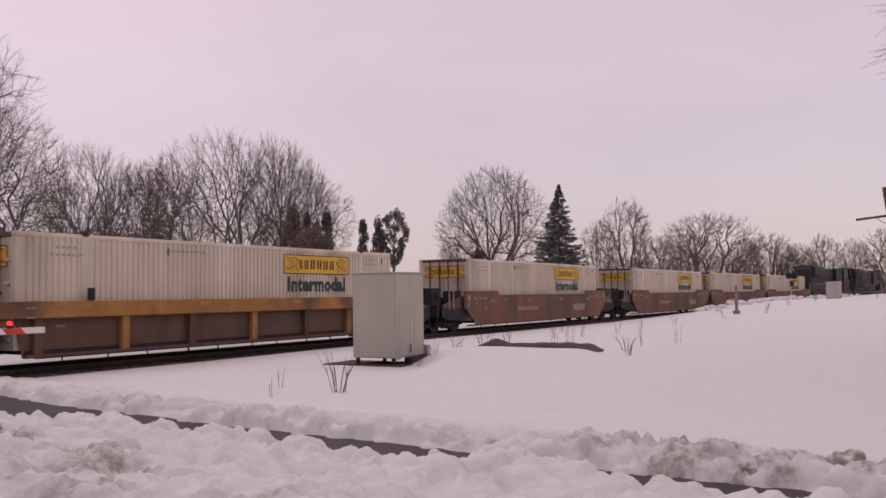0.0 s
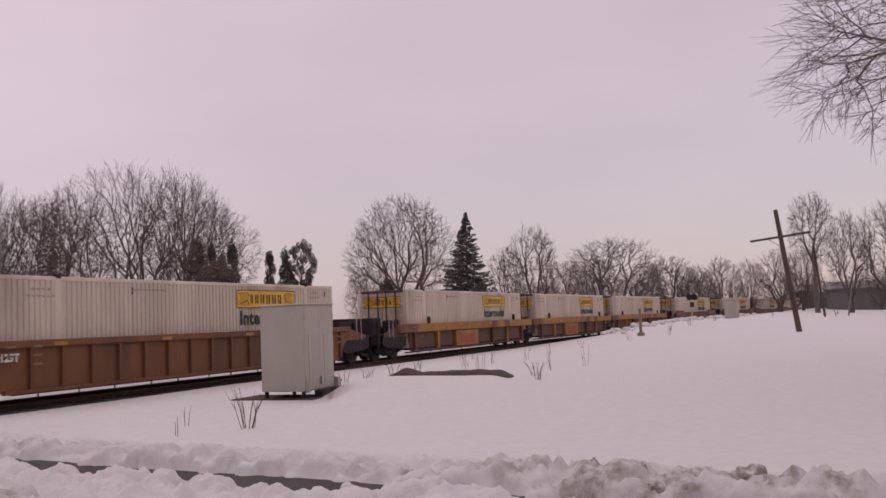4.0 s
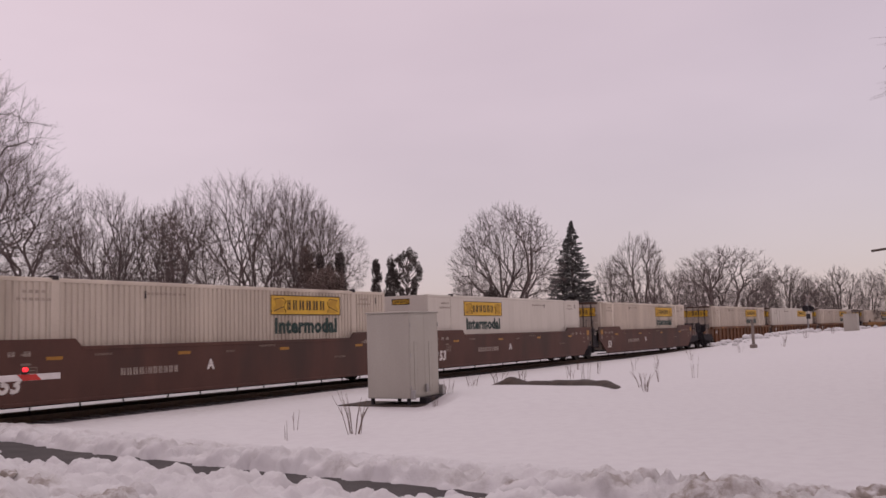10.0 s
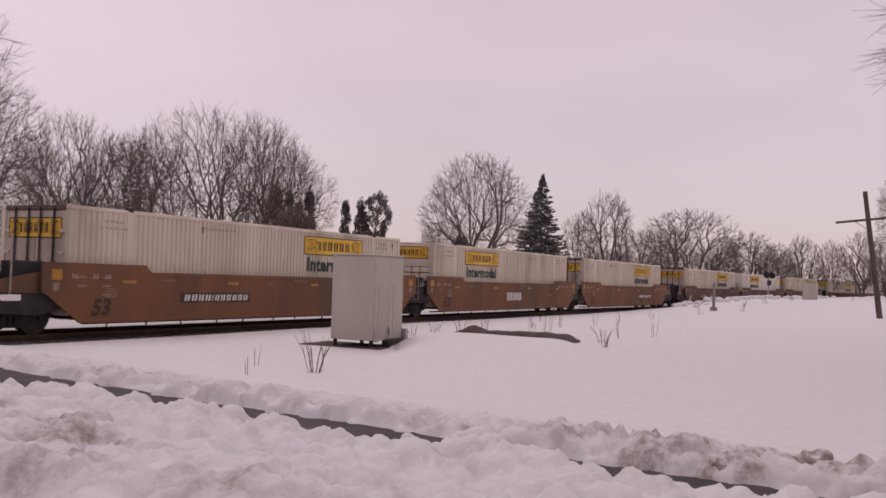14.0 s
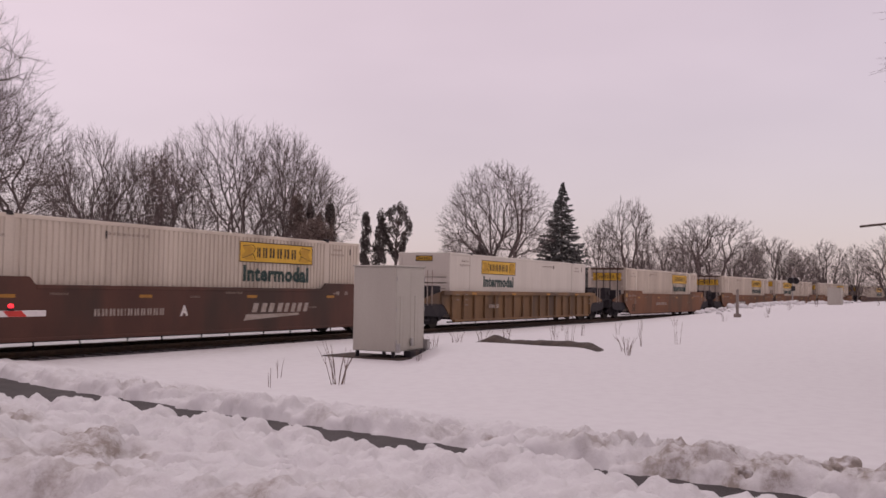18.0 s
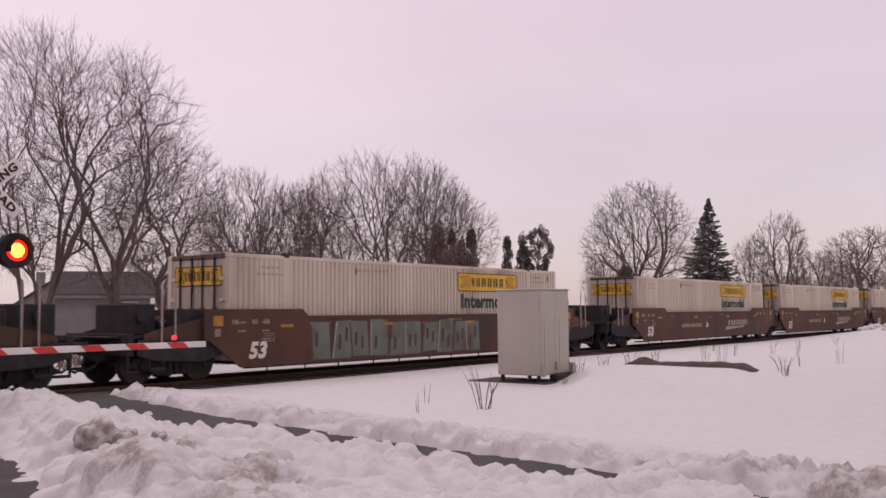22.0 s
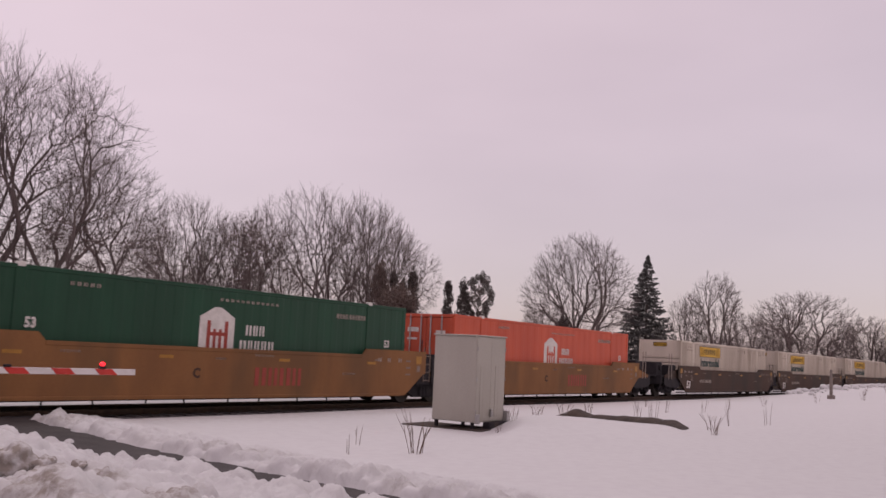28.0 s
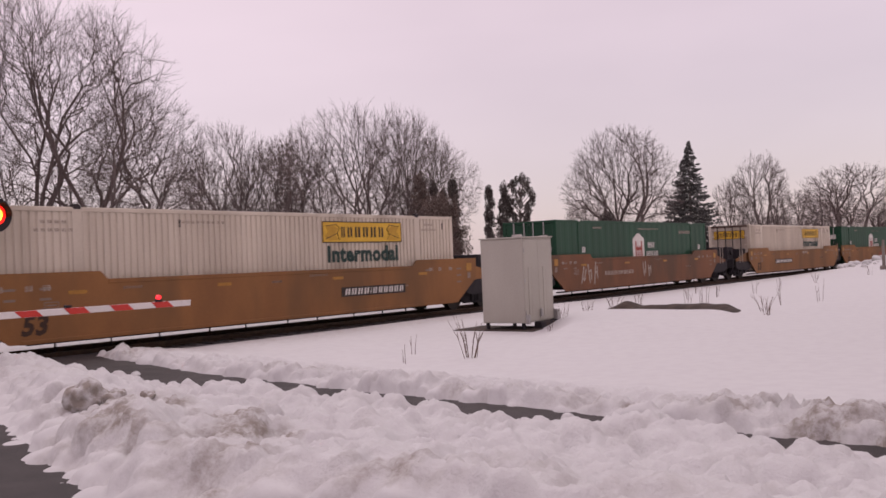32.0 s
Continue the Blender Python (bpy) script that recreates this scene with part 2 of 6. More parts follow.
STEEL = surface("grey_cabinet_paint", (0.385, 0.362, 0.320), (0.315, 0.294, 0.256), 0.9, 22, 0.5, streak=3.0, dirt=(0.29, 0.265, 0.235), amount=0.36, bump=0.04)
GALV = surface("galvanised_steel", (0.42, 0.41, 0.40), (0.30, 0.29, 0.285), 4, 30, 0.45, 0.6, bump=0.05)
BARK = surface("winter_bark", (0.150, 0.118, 0.110), (0.092, 0.072, 0.067), 5, 30, 0.95, streak=3, bump=0.5)
TWIG = surface("winter_twigs", (0.170, 0.134, 0.128), (0.115, 0.090, 0.086), 2, 20, 0.95, bump=0.1)
NEEDLE = surface("spruce_needles", (0.122, 0.118, 0.116), (0.072, 0.072, 0.070), 2, 20, 0.9, bump=0.1)
CYPRESS = surface("juniper_scales", (0.125, 0.106, 0.098), (0.074, 0.064, 0.059), 2, 20, 0.95, bump=0.1)
DRYLEAF = surface("brown_winter_leaves", (0.185, 0.140, 0.122), (0.110, 0.084, 0.073), 2, 20, 0.95, bump=0.1)
STALK = surface("dry_weed_stalk", (0.16, 0.11, 0.085), (0.09, 0.06, 0.045), 4, 30, 0.95, bump=0.1)
POLEWOOD = surface("weathered_pole", (0.105, 0.080, 0.066), (0.060, 0.045, 0.038), 4, 40, 0.95, streak=5, bump=0.4)
PALEPOLE = surface("grey_weathered_pole", (0.24, 0.20, 0.18), (0.15, 0.13, 0.115), 4, 40, 0.95, streak=5, bump=0.3)
SIDING = surface("grey_house_siding", (0.215, 0.20, 0.20), (0.16, 0.15, 0.15), 1.5, 20, 0.8, bump=0.05)
SHINGLE = surface("dark_roof_shingles", (0.060, 0.052, 0.052), (0.032, 0.028, 0.028), 3, 20, 0.9, bump=0.3)
TRIM = surface("white_house_trim", (0.50, 0.48, 0.47), (0.42, 0.40, 0.39), 3, 20, 0.7, bump=0.03)
PANE = surface("dark_window_pane", (0.035, 0.036, 0.040), (0.022, 0.022, 0.026), 1, 5, 0.12, bump=0.0)
SHED = surface("grey_shed_sheet", (0.175, 0.165, 0.165), (0.135, 0.125, 0.127), 0.5, 15, 0.7, streak=4, bump=0.05)
ENGINE = surface("black_engine_paint", (0.022, 0.021, 0.024), (0.012, 0.012, 0.013), 1.5, 25, 0.5, dirt=(0.05, 0.045, 0.042), amount=0.35)
LAMP_RED = glow("red_gate_lamp", (1.0, 0.02, 0.03), 2.2)
BULB_GLOW = glow("lit_bulb", (1.0, 0.42, 0.03), 6.0)
LENS_GLOW = glow("lit_red_lens", (1.0, 0.012, 0.008), 1.6)
LENS_RED = surface("red_flasher_lens", (0.10, 0.012, 0.010), (0.05, 0.008, 0.008), 4, 20, 0.2, bump=0.0)
RED_BAND = surface("red_reflective_band", (0.55, 0.045, 0.035), (0.42, 0.035, 0.03), 5, 25, 0.5, bump=0.02)
ARM_WHITE = surface("white_gate_board", (0.68, 0.64, 0.63), (0.55, 0.52, 0.51), 4, 25, 0.5, bump=0.02)

# ---- building helpers ----


def mesh_of(bm, name, material, smooth=False):
    me = bpy.data.meshes.new(name)
    bm.normal_update()
    bm.to_mesh(me)
    bm.free()
    if material:
        me.materials.append(material)
    if smooth:
        me.polygons.foreach_set("use_smooth", [True] * len(me.polygons))
    return me


def part(name, bm, material, parent, label="", smooth=False):
    ob = new(name, mesh_of(bm, name, material, smooth))
    ob.parent = parent
    if label:
        ob["label"] = label
    return ob


def again(name, ob, parent, m):
    """One more part on the mesh of another."""
    o = new(name, ob.data)
    o.parent = parent
    o.matrix_basis = m
    return o


def thing(name, label, category, group="", kind=""):
    return tagged(new(name), label, category, group, kind)


def add_box(bm, x0, x1, y0, y1, z0, z1, bevel=0.0):
    r = bmesh.ops.create_cube(bm, size=1.0, matrix=Matrix.Translation(((x0 + x1) / 2, (y0 + y1) / 2, (z0 + z1) / 2)) @ Matrix.Diagonal((x1 - x0, y1 - y0, z1 - z0, 1)))
    if bevel:
        edges = list({e for v in r["verts"] for e in v.link_edges})
        bmesh.ops.bevel(bm, geom=edges, offset=bevel, segments=1, affect="EDGES")
    return bm


def box(x0, x1, y0, y1, z0, z1, bevel=0.0):
    return add_box(bmesh.new(), x0, x1, y0, y1, z0, z1, bevel)


def add_rod(bm, a, b, r, r2=None, n=8):
    a, b = Vector(a), Vector(b)
    m = Matrix.Translation((a + b) / 2) @ (b - a).to_track_quat("Z", "Y").to_matrix().to_4x4()
    bmesh.ops.create_cone(bm, cap_ends=True, segments=n, radius1=r, radius2=r if r2 is None else r2, depth=(b - a).length, matrix=m)
    return bm


def rod(a, b, r, r2=None, n=8):
    return add_rod(bmesh.new(), a, b, r, r2, n)


def prism(poly, y0, y1):
    """A plate of the outline poly (x, z), thick from y0 to y1."""
    bm = bmesh.new()
    a = [bm.verts.new((x, y0, z)) for x, z in poly]
    b = [bm.verts.new((x, y1, z)) for x, z in poly]
    bm.faces.new(a), bm.faces.new(b[::-1])
    for i in range(len(poly)):
        j = (i + 1) % len(poly)
        bm.faces.new((a[j], a[i], b[i], b[j]))
    bmesh.ops.recalc_face_normals(bm, faces=bm.faces)
    return bm


LETTERS = {}


def lettering(text, height, depth=0.006):
    """A flat mesh of some words that stands in the x-z plane and faces -y, its middle at the origin; height is that of a capital."""
    key = (text, height)
    if key not in LETTERS:
        c = bpy.data.curves.new("words", "FONT")
        c.body, c.size, c.extrude, c.resolution_u = text, height / 0.7, depth / 2, 2
        c.align_x, c.align_y, c.offset = "CENTER", "CENTER", height * 0.062
        c.space_character = 1.08
        o = bpy.data.objects.new("words", c)
        scene.collection.objects.link(o)
        bpy.context.view_layer.update()
        me = bpy.data.meshes.new_from_object(o.evaluated_get(bpy.context.evaluated_depsgraph_get()))
        me.transform(Matrix.Rotation(radians(90), 4, "X"))
        bpy.data.objects.remove(o)
        LETTERS[key] = me
    return LETTERS[key].copy()


def words(name, text, height, width, at, material, parent, turn=0.0, label=""):
    me = lettering(text, height)
    xs = [v.co.x for v in me.vertices]
    k = width / (max(xs) - min(xs)) if width else 1.0
    me.transform(Matrix.Diagonal((k, 1, 1, 1)))
    me.materials.clear()
    me.materials.append(material)
    o = new(name, me)
    o.parent = parent
    o.matrix_basis = Matrix.Translation(at) @ Matrix.Rotation(turn, 4, "Z")
    if label:
        o["label"] = label
    return o


def bars(x0, x1, y, z0, z1, widths, gap=0.35, slant=0.0):
    """Plain upright bars that stand in for letters, between x0 and x1, two for each; slant leans them."""
    bm = bmesh.new()
    total = sum(widths) + gap * (len(widths) - 1)
    k, x = (x1 - x0) / total, x0
    for w in widths:
        a, b = x, x + w * k
        if w < 0.3:
            add_box(bm, a, b, y - 0.006, y, z0, z1)
        else:
            add_box(bm, a, a + (b - a) * 0.36, y - 0.006, y, z0, z1)
            add_box(bm, b - (b - a) * 0.36, b, y - 0.006, y, z0, z1)
        x += (w + gap) * k
    for v in bm.verts:
        v.co.x += slant * (v.co.z - z0)
    return bm


# ---- the ground ----


def value_noise(x, y, seed):
    def h(i, j):
        n = np.sin(i * 127.1 + j * 311.7 + seed * 74.7) * 43758.5453
        return n - np.floor(n)
    i, j = np.floor(x), np.floor(y)
    u, v = x - i, y - j
    u, v = u * u * (3 - 2 * u), v * v * (3 - 2 * v)
    return (h(i, j) * (1 - u) + h(i + 1, j) * u) * (1 - v) + (h(i, j + 1) * (1 - u) + h(i + 1, j + 1) * u) * v


def fbm(x, y, seed, octaves=4):
    out, amp = 0, 0.5
    for k in range(octaves):
        out = out + amp * (value_noise(x * 2 ** k, y * 2 ** k, seed + k) - 0.5)
        amp *= 0.5
    return out


def step(a, b, x):
    t = np.clip((x - a) / (b - a), 0, 1)
    return t * t * (3 - 2 * t)


TRACK_Y, BEND_X, BEND_R = 20.3, 40.0, 800.0


def track_at(c):
    """Place and heading (radians) of the track's middle, c metres along it."""
    if c < BEND_X:
        return c, TRACK_Y, 0.0
    a = (c - BEND_X) / BEND_R
    return BEND_X + BEND_R * math.sin(a), TRACK_Y - BEND_R * (1 - math.cos(a)), -a


def track_y(x):
    """The track's y at x, for arrays."""
    d = np.clip(x - BEND_X, 0, 260)
    return TRACK_Y - d * d / (2 * BEND_R) - np.clip(x - BEND_X - 260, 0, None) * 0.34


WALK_X0, WALK_X1 = 6.92, 8.42


def walk_shift(y):
    """How far the footpath slants towards +x as it nears the track."""
    return 0.132 * y + 0.011 * np.clip(y - 10.0, 0, 12.0) ** 2


def puffs(x, y, seed, octaves=4):
    """Rounded lumps with creases between them, about 0 to 1."""
    out, amp, total = 0, 1.0, 0
    fade = 0.5 if octaves < 4 else 0.62
    for k in range(octaves):
        c, s = math.cos(0.7 + 1.3 * k), math.sin(0.7 + 1.3 * k)
        u, v = (x * c - y * s) * 2.1 ** k, (x * s + y * c) * 2.1 ** k
        out = out + amp * np.sqrt(np.abs(2 * value_noise(u + 3.1 * k, v, seed + k) - 1))
        total += amp
        amp *= fade
    return out / total


def road_edge(y):
    """Where the ploughed bank meets the road, which swings away from the footpath's line."""
    return 3.98 + 0.36 * np.clip(y - 6.2, 0, 8.5)


def banks(x, y):
    """How much of the near and of the far ploughed bank stands at a place, each 0 to 1."""
    wob = 0.55 * fbm(y * 0.9, x * 0.05 + 7, 11, 4)
    s = walk_shift(y)
    ends = step(19.4, 18.2, y) * step(-14, -9, y)
    e = road_edge(y) + wob
    near = step(e, e + 0.75, x) * step(WALK_X0 + 0.10 + wob * 0.35 + s, WALK_X0 - 0.22 + wob * 0.35 + s, x) * ends
    u = x - s + 0.45 * wob
    far = step(WALK_X1 - 0.02, WALK_X1 + 0.26, u) * step(WALK_X1 + 2.5, WALK_X1 + 0.5, u) * ends
    return near, far


def ground_height(x, y):
    """The snow's height: a flat yard with a swell towards +x and -y, the ploughed banks along the footpath, and the track bed."""
    ty = track_y(x)
    off = ty - y
    z = -0.06 + 0.10 * fbm(x * 0.16, y * 0.16, 3, 3)
    # swell of the open field
    z = z + 0.62 * step(17, 46, x) * step(14, 4, y) + 0.45 * step(45, 95, x) * step(15, 3, off) * step(-40, 0, y)
    z = z + 0.5 * step(50, 80, x) * step(2.2, 5.5, off) * step(30, 8, off)
    # soft drift between the cabinet and the earth ridge
    p, q = (x - 17.4) * 0.94 + (y - 10.1) * 0.342, (y - 10.1) * 0.94 - (x - 17.4) * 0.342
    q = q + 0.25 * np.sin(p * 1.1) + 0.5 * fbm(x * 0.5, y * 0.5, 17, 2)
    z = z + 0.27 * step(-1.2, 1.8, p) * step(9.5, 5.5, p) * np.where(q < 0, np.exp(-(q / 2.8) ** 2), np.exp(-(q / 0.50) ** 2))
    z = z + 0.08 * np.exp(-((x - 25.0) / 3.0) ** 2 - ((y - 8.0) / 1.8) ** 2)
    # ploughed banks on both sides of the footpath
    near, far = banks(x, y)
    s = walk_shift(y)
    crest = 0.20 + 0.06 * step(12, 5, y) + 0.20 * fbm(x * 0.5, y * 0.4, 21, 3) + 0.14 * np.exp(-((x - road_edge(y) - 0.9) / 0.8) ** 2) + (0.07 - (0.055 - 0.055 * np.sin(y * 2.3)) * step(7.4, 5.2, y) - 0.17 * step(7.5, 10.5, y)) * step(1.2, 0.1, WALK_X0 + s - x)
    z = z + near * (crest + 0.26 * (puffs(x * 0.85, y * 0.85, 51, 2) - 0.5))
    z = z + far * (0.09 + 0.02 * step(6, 1.5, y) + 0.16 * fbm(x * 0.9, y * 0.7, 31, 3) + 0.20 * (puffs(x * 1.2, y * 1.2, 61, 2) - 0.3))
    # footpath, road and track bed stay clear
    wob = 0.55 * fbm(y * 0.9, x * 0.05 + 7, 11, 4)
    v = x - s + wob * 0.35
    path = step(WALK_X0 - 0.08, WALK_X0 + 0.14, v) * step(WALK_X1 + 0.16, WALK_X1 - 0.08, v) * step(20.2, 19.2, y) * step(-60, -58, y)
    z = z * (1 - path) - 0.12 * path
    e = road_edge(y) + wob * 0.8
    road = step(e + 0.12, e - 0.15, x) * step(-6.5, -6.2, x)
    z = z * (1 - road) - 0.10 * road
    bed = step(2.6, 1.7, np.abs(off))
    z = z * (1 - bed) - 0.24 * bed
    # lumpy windrow left by the plough along the line, further on
    z = z + 0.15 * step(58, 68, x) * step(128, 110, x) * np.exp(-((off - 4.6) / 0.8) ** 2) * (0.6 + 1.6 * np.abs(fbm(x * 0.8, y * 0.8, 41, 3)))
    return z


def spaced(points):
    """Coordinates from (start, end, step) runs."""
    out = []
    for a, b, s in points:
        out += list(np.arange(a, b, s))
    return np.array(out)


def clods(xs, ys, z, lumps):
    """Presses rounded lumps (x, y, radius, sink) into the height field."""
    for cx, cy, r, sink in lumps:
        i0, i1 = np.searchsorted(xs, (cx - r, cx + r))
        j0, j1 = np.searchsorted(ys, (cy - r, cy + r))
        if i1 <= i0 or j1 <= j0:
            continue
        gx, gy = np.meshgrid(xs[i0:i1], ys[j0:j1], indexing="ij")
        d = r * r - (gx - cx) ** 2 - (gy - cy) ** 2 * 1.3
        base = float(ground_height(np.array([[cx]]), np.array([[cy]]))[0, 0])
        top = base - sink * r + np.sqrt(np.maximum(d, 0)) * 0.75
        sub = z[i0:i1, j0:j1]
        z[i0:i1, j0:j1] = np.where((d > 0) & (top > sub), top, sub)


rng = np.random.RandomState(5)
gx = np.concatenate([[-3000, -900, -300, -120, -60, -30], spaced([(-20, 3.2, 0.8), (3.2, 11.2, 0.042), (11.2, 13.6, 0.08), (13.6, 20, 0.16), (20, 60, 0.5), (60, 125, 0.8), (125, 260, 6)]), [300, 420, 700, 1300, 3000]])
gy = np.concatenate([[-3000, -900, -300, -120, -60], spaced([(-40, -8, 1.5), (-8, -1.6, 0.25), (-1.6, 12.0, 0.046), (12.0, 19.6, 0.07), (19.6, 23.5, 0.25), (23.5, 60, 1.5)]), [70, 100, 160, 300, 900, 3000]])
GX, GY = np.meshgrid(gx, gy, indexing="ij")
GZ = ground_height(GX, GY)
lumps = []
for _ in range(900):
    y = rng.uniform(-1.5, 18.5)
    lumps.append((rng.uniform(road_edge(y) + 0.1, WALK_X0 + float(walk_shift(y))), y, rng.uniform(0.06, 0.12) if rng.rand() < 0.7 else rng.uniform(0.12, 0.24), rng.uniform(0.25, 0.6)))
# the ragged edges along the footpath and the road
for k in range(160):
    y = -1.4 + k * 0.125 + rng.uniform(-0.08, 0.08)
    s = float(walk_shift(y))
    lumps.append((WALK_X0 + s + rng.uniform(-0.50, -0.10), y, rng.uniform(0.07, 0.22), rng.uniform(0.2, 0.55)))
    lumps.append((WALK_X1 + s + rng.uniform(0.10, 0.50), y, rng.uniform(0.07, 0.22), rng.uniform(0.2, 0.6)))
    lumps.append((road_edge(y) + rng.uniform(-0.05, 0.6), y, rng.uniform(0.08, 0.28), rng.uniform(0.3, 0.6)))
for _ in range(320):
    y = rng.uniform(0.0, 4.2)
    lumps.append((rng.uniform(WALK_X1, WALK_X1 + 0.8) + float(walk_shift(y)), y, rng.uniform(0.05, 0.13), rng.uniform(-0.1, 0.5)))
# small crumbs on the path
for _ in range(9):
    y = rng.uniform(0.5, 14)
    lumps.append((rng.uniform(WALK_X0 + 0.1, WALK_X1) + float(walk_shift(y)), y, rng.uniform(0.05, 0.11), rng.uniform(-0.9, -0.3)))
clods(gx, gy, GZ, lumps)
near, far = banks(GX, GY)
GZ += near * (0.24 * (puffs(GX * 2.5, GY * 2.5, 71, 4) - 0.5) + 0.07 * (puffs(GX * 6.5, GY * 6.5, 77, 2) - 0.5)) + far * (0.26 * (puffs(GX * 3.2, GY * 3.2, 75, 4) - 0.5) + 0.09 * (puffs(GX * 7.0, GY * 7.0, 79, 2) - 0.5))
n_i, n_j = GX.shape
idx = np.arange(n_i * n_j).reshape(n_i, n_j)
quads = np.stack([idx[:-1, :-1], idx[1:, :-1], idx[1:, 1:], idx[:-1, 1:]], -1).reshape(-1, 4)
me = bpy.data.meshes.new("ground")
me.from_pydata(np.stack([GX, GY, GZ], -1).reshape(-1, 3).tolist(), [], quads.tolist())
me.polygons.foreach_set("use_smooth", [True] * len(me.polygons))
me.materials.append(SNOW)
# plough dirt: where grit and earth were thrown up with the snow (x, y, radius, strength)
# the far bank's grey also stands in for shade between its lumps
soil_shade = 0.26 * near * step(road_edge(GY) + 1.5, road_edge(GY) + 0.2, GX) + 0.34 * far * step(WALK_X1 + 1.3, WALK_X1 + 0.2, GX - walk_shift(GY)) + 0.09 * near
for cx, cy, r, k in ((6.1, 9.75, 0.40, 0.9), (6.2, 8.7, 0.40, 0.75), (6.0, 8.1, 0.35, 0.6), (5.85, 7.1, 0.40, 0.75), (5.7, 6.45, 0.35, 0.6), (5.2, 8.4, 0.45, 0.6), (4.9, 7.6, 0.40, 0.6), (4.7, 5.6, 0.35, 0.45), (4.2, 5.4, 0.30, 0.45), (4.7, 6.6, 0.35, 0.40), (5.5, 2.0, 0.25, 0.45), (4.9, 2.9, 0.35, 0.5), (4.7, 3.9, 0.3, 0.3), (6.1, 6.2, 0.25, 0.30),
                     (8.8, 2.25, 0.40, 0.8), (8.9, 1.75, 0.40, 0.85), (8.95, 1.35, 0.35, 0.9), (9.4, 1.0, 0.40, 0.8), (8.6, 0.8, 0.40, 0.7), (9.8, 2.1, 0.40, 0.5), (9.35, 1.55, 0.35, 0.6), (9.4, 2.9, 0.40, 0.4), (9.2, 3.4, 0.4, 0.3), (8.75, 0.4, 0.4, 0.5), (10.6, 10.6, 0.7, 0.4)):
    soil_shade = soil_shade + k * np.exp(-((GX - cx) ** 2 + (GY - cy) ** 2) / (r * r))
soil_shade = soil_shade * (0.12 + 1.2 * value_noise(GX * 1.7, GY * 1.7, 81) * (0.25 + 1.6 * step(0.40, 0.66, value_noise(GX * 4.3 + GY * 1.1, GY * 4.9, 83))))
# the snow turns greyer in an uneven strip along the ballast
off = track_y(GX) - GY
soil_shade = soil_shade + 0.34 * step(2.1, 2.5, off) * step(5.2, 2.7, off + 1.1 * fbm(GX * 0.35, GY * 0.35, 91, 3)) * (0.6 + 0.8 * value_noise(GX * 0.9, GY * 2.2, 93))
churned = me.attributes.new("churned", "FLOAT", "POINT")
churned.data.foreach_set("value", np.clip(near + far, 0, 1).reshape(-1).astype(np.float32))
layer = me.attributes.new("soil_shade", "FLOAT", "POINT")
layer.data.foreach_set("value", np.clip(soil_shade, 0, 1).reshape(-1).astype(np.float32))
ground = tagged(new("ground", me), "old wet snow over the yard and field, ploughed into lumpy banks", "snow", kind="structure")


def sheet(name, material, xs, ys, height, label, category):
    bm = bmesh.new()
    g = [[bm.verts.new((x, y, height(x, y))) for y in ys] for x in xs]
    for i in range(len(xs) - 1):
        for j in range(len(ys) - 1):
            bm.faces.new((g[i][j], g[i + 1][j], g[i + 1][j + 1], g[i][j + 1]))
    return tagged(new(name, mesh_of(bm, name, material, True)), label, category, kind="structure")


paving = sheet("pavement", ASPHALT, [WALK_X0 - 0.35, 8.2, WALK_X1 + 0.4], [-60 + k * 0.5 for k in range(159)], lambda x, y: -0.045 + 0.01 * math.sin(y * 1.3), "wet dark footpath cleared between snow banks", "footpath")
for v in paving.data.vertices:
    v.co.x += float(walk_shift(v.co.y))
sheet("road", ASPHALT, [-6.4, -3.0, 0.0, 2.0, 3.9, 5.2, 6.9], [-60 + k * 1.0 for k in range(79)], lambda x, y: -0.045 - 0.0006 * x * x, "wet dark asphalt road beside the snow bank", "road")

# ---- the railway track ----
track = tagged(new("railway_track"), "single railway track on dark ballast, half buried in snow", "railway track", kind="structure")


def along(cs, outline):
    """A bar of the outline (y, z) swept along the track."""
    bm = bmesh.new()
    rings = []
    for c in cs:
        x, y, a = track_at(c)
        rings.append([bm.verts.new((x + oy * -math.sin(a), y + oy * math.cos(a), oz)) for oy, oz in outline])
    for p, q in zip(rings, rings[1:]):
        for k in range(len(outline)):
            j = (k + 1) % len(outline)
            bm.faces.new((p[k], q[k], q[j], p[j]))
    bmesh.ops.recalc_face_normals(bm, faces=bm.faces)
    return bm


run = [-520, -300, -120, -40, 0] + list(range(10, 300, 8))
part("ballast_bed", along(run, [(-2.3, -0.40), (-1.75, -0.17), (1.75, -0.17), (2.3, -0.40)]), BALLAST, track, "dark stone ballast with snow along its edge")
for side in (-0.7525, 0.7525):
    part("rail", along(run, [(side - 0.07, -0.15), (side - 0.07, -0.13), (side - 0.012, -0.11), (side - 0.035, -0.035), (side - 0.035, 0.0), (side + 0.035, 0.0), (side + 0.035, -0.035), (side + 0.012, -0.11), (side + 0.07, -0.13), (side + 0.07, -0.15)]), RAIL, track)
tie = None
for k in range(280):
    x, y, a = track_at(-12 + k * 0.52)
    m = pose(x, y, -0.22, 0, 0, math.degrees(a))
    if tie is None:
        tie = part("tie", box(-0.115, 0.115, -1.3, 1.3, -0.06, 0.085, 0.012), TIE, track)
        tie.matrix_basis = m
    else:
        again("tie", tie, track, m)

# ---- containers ----
LEN, HALF, TOP, BASE = 16.15, 8.075, 3.24, 0.47


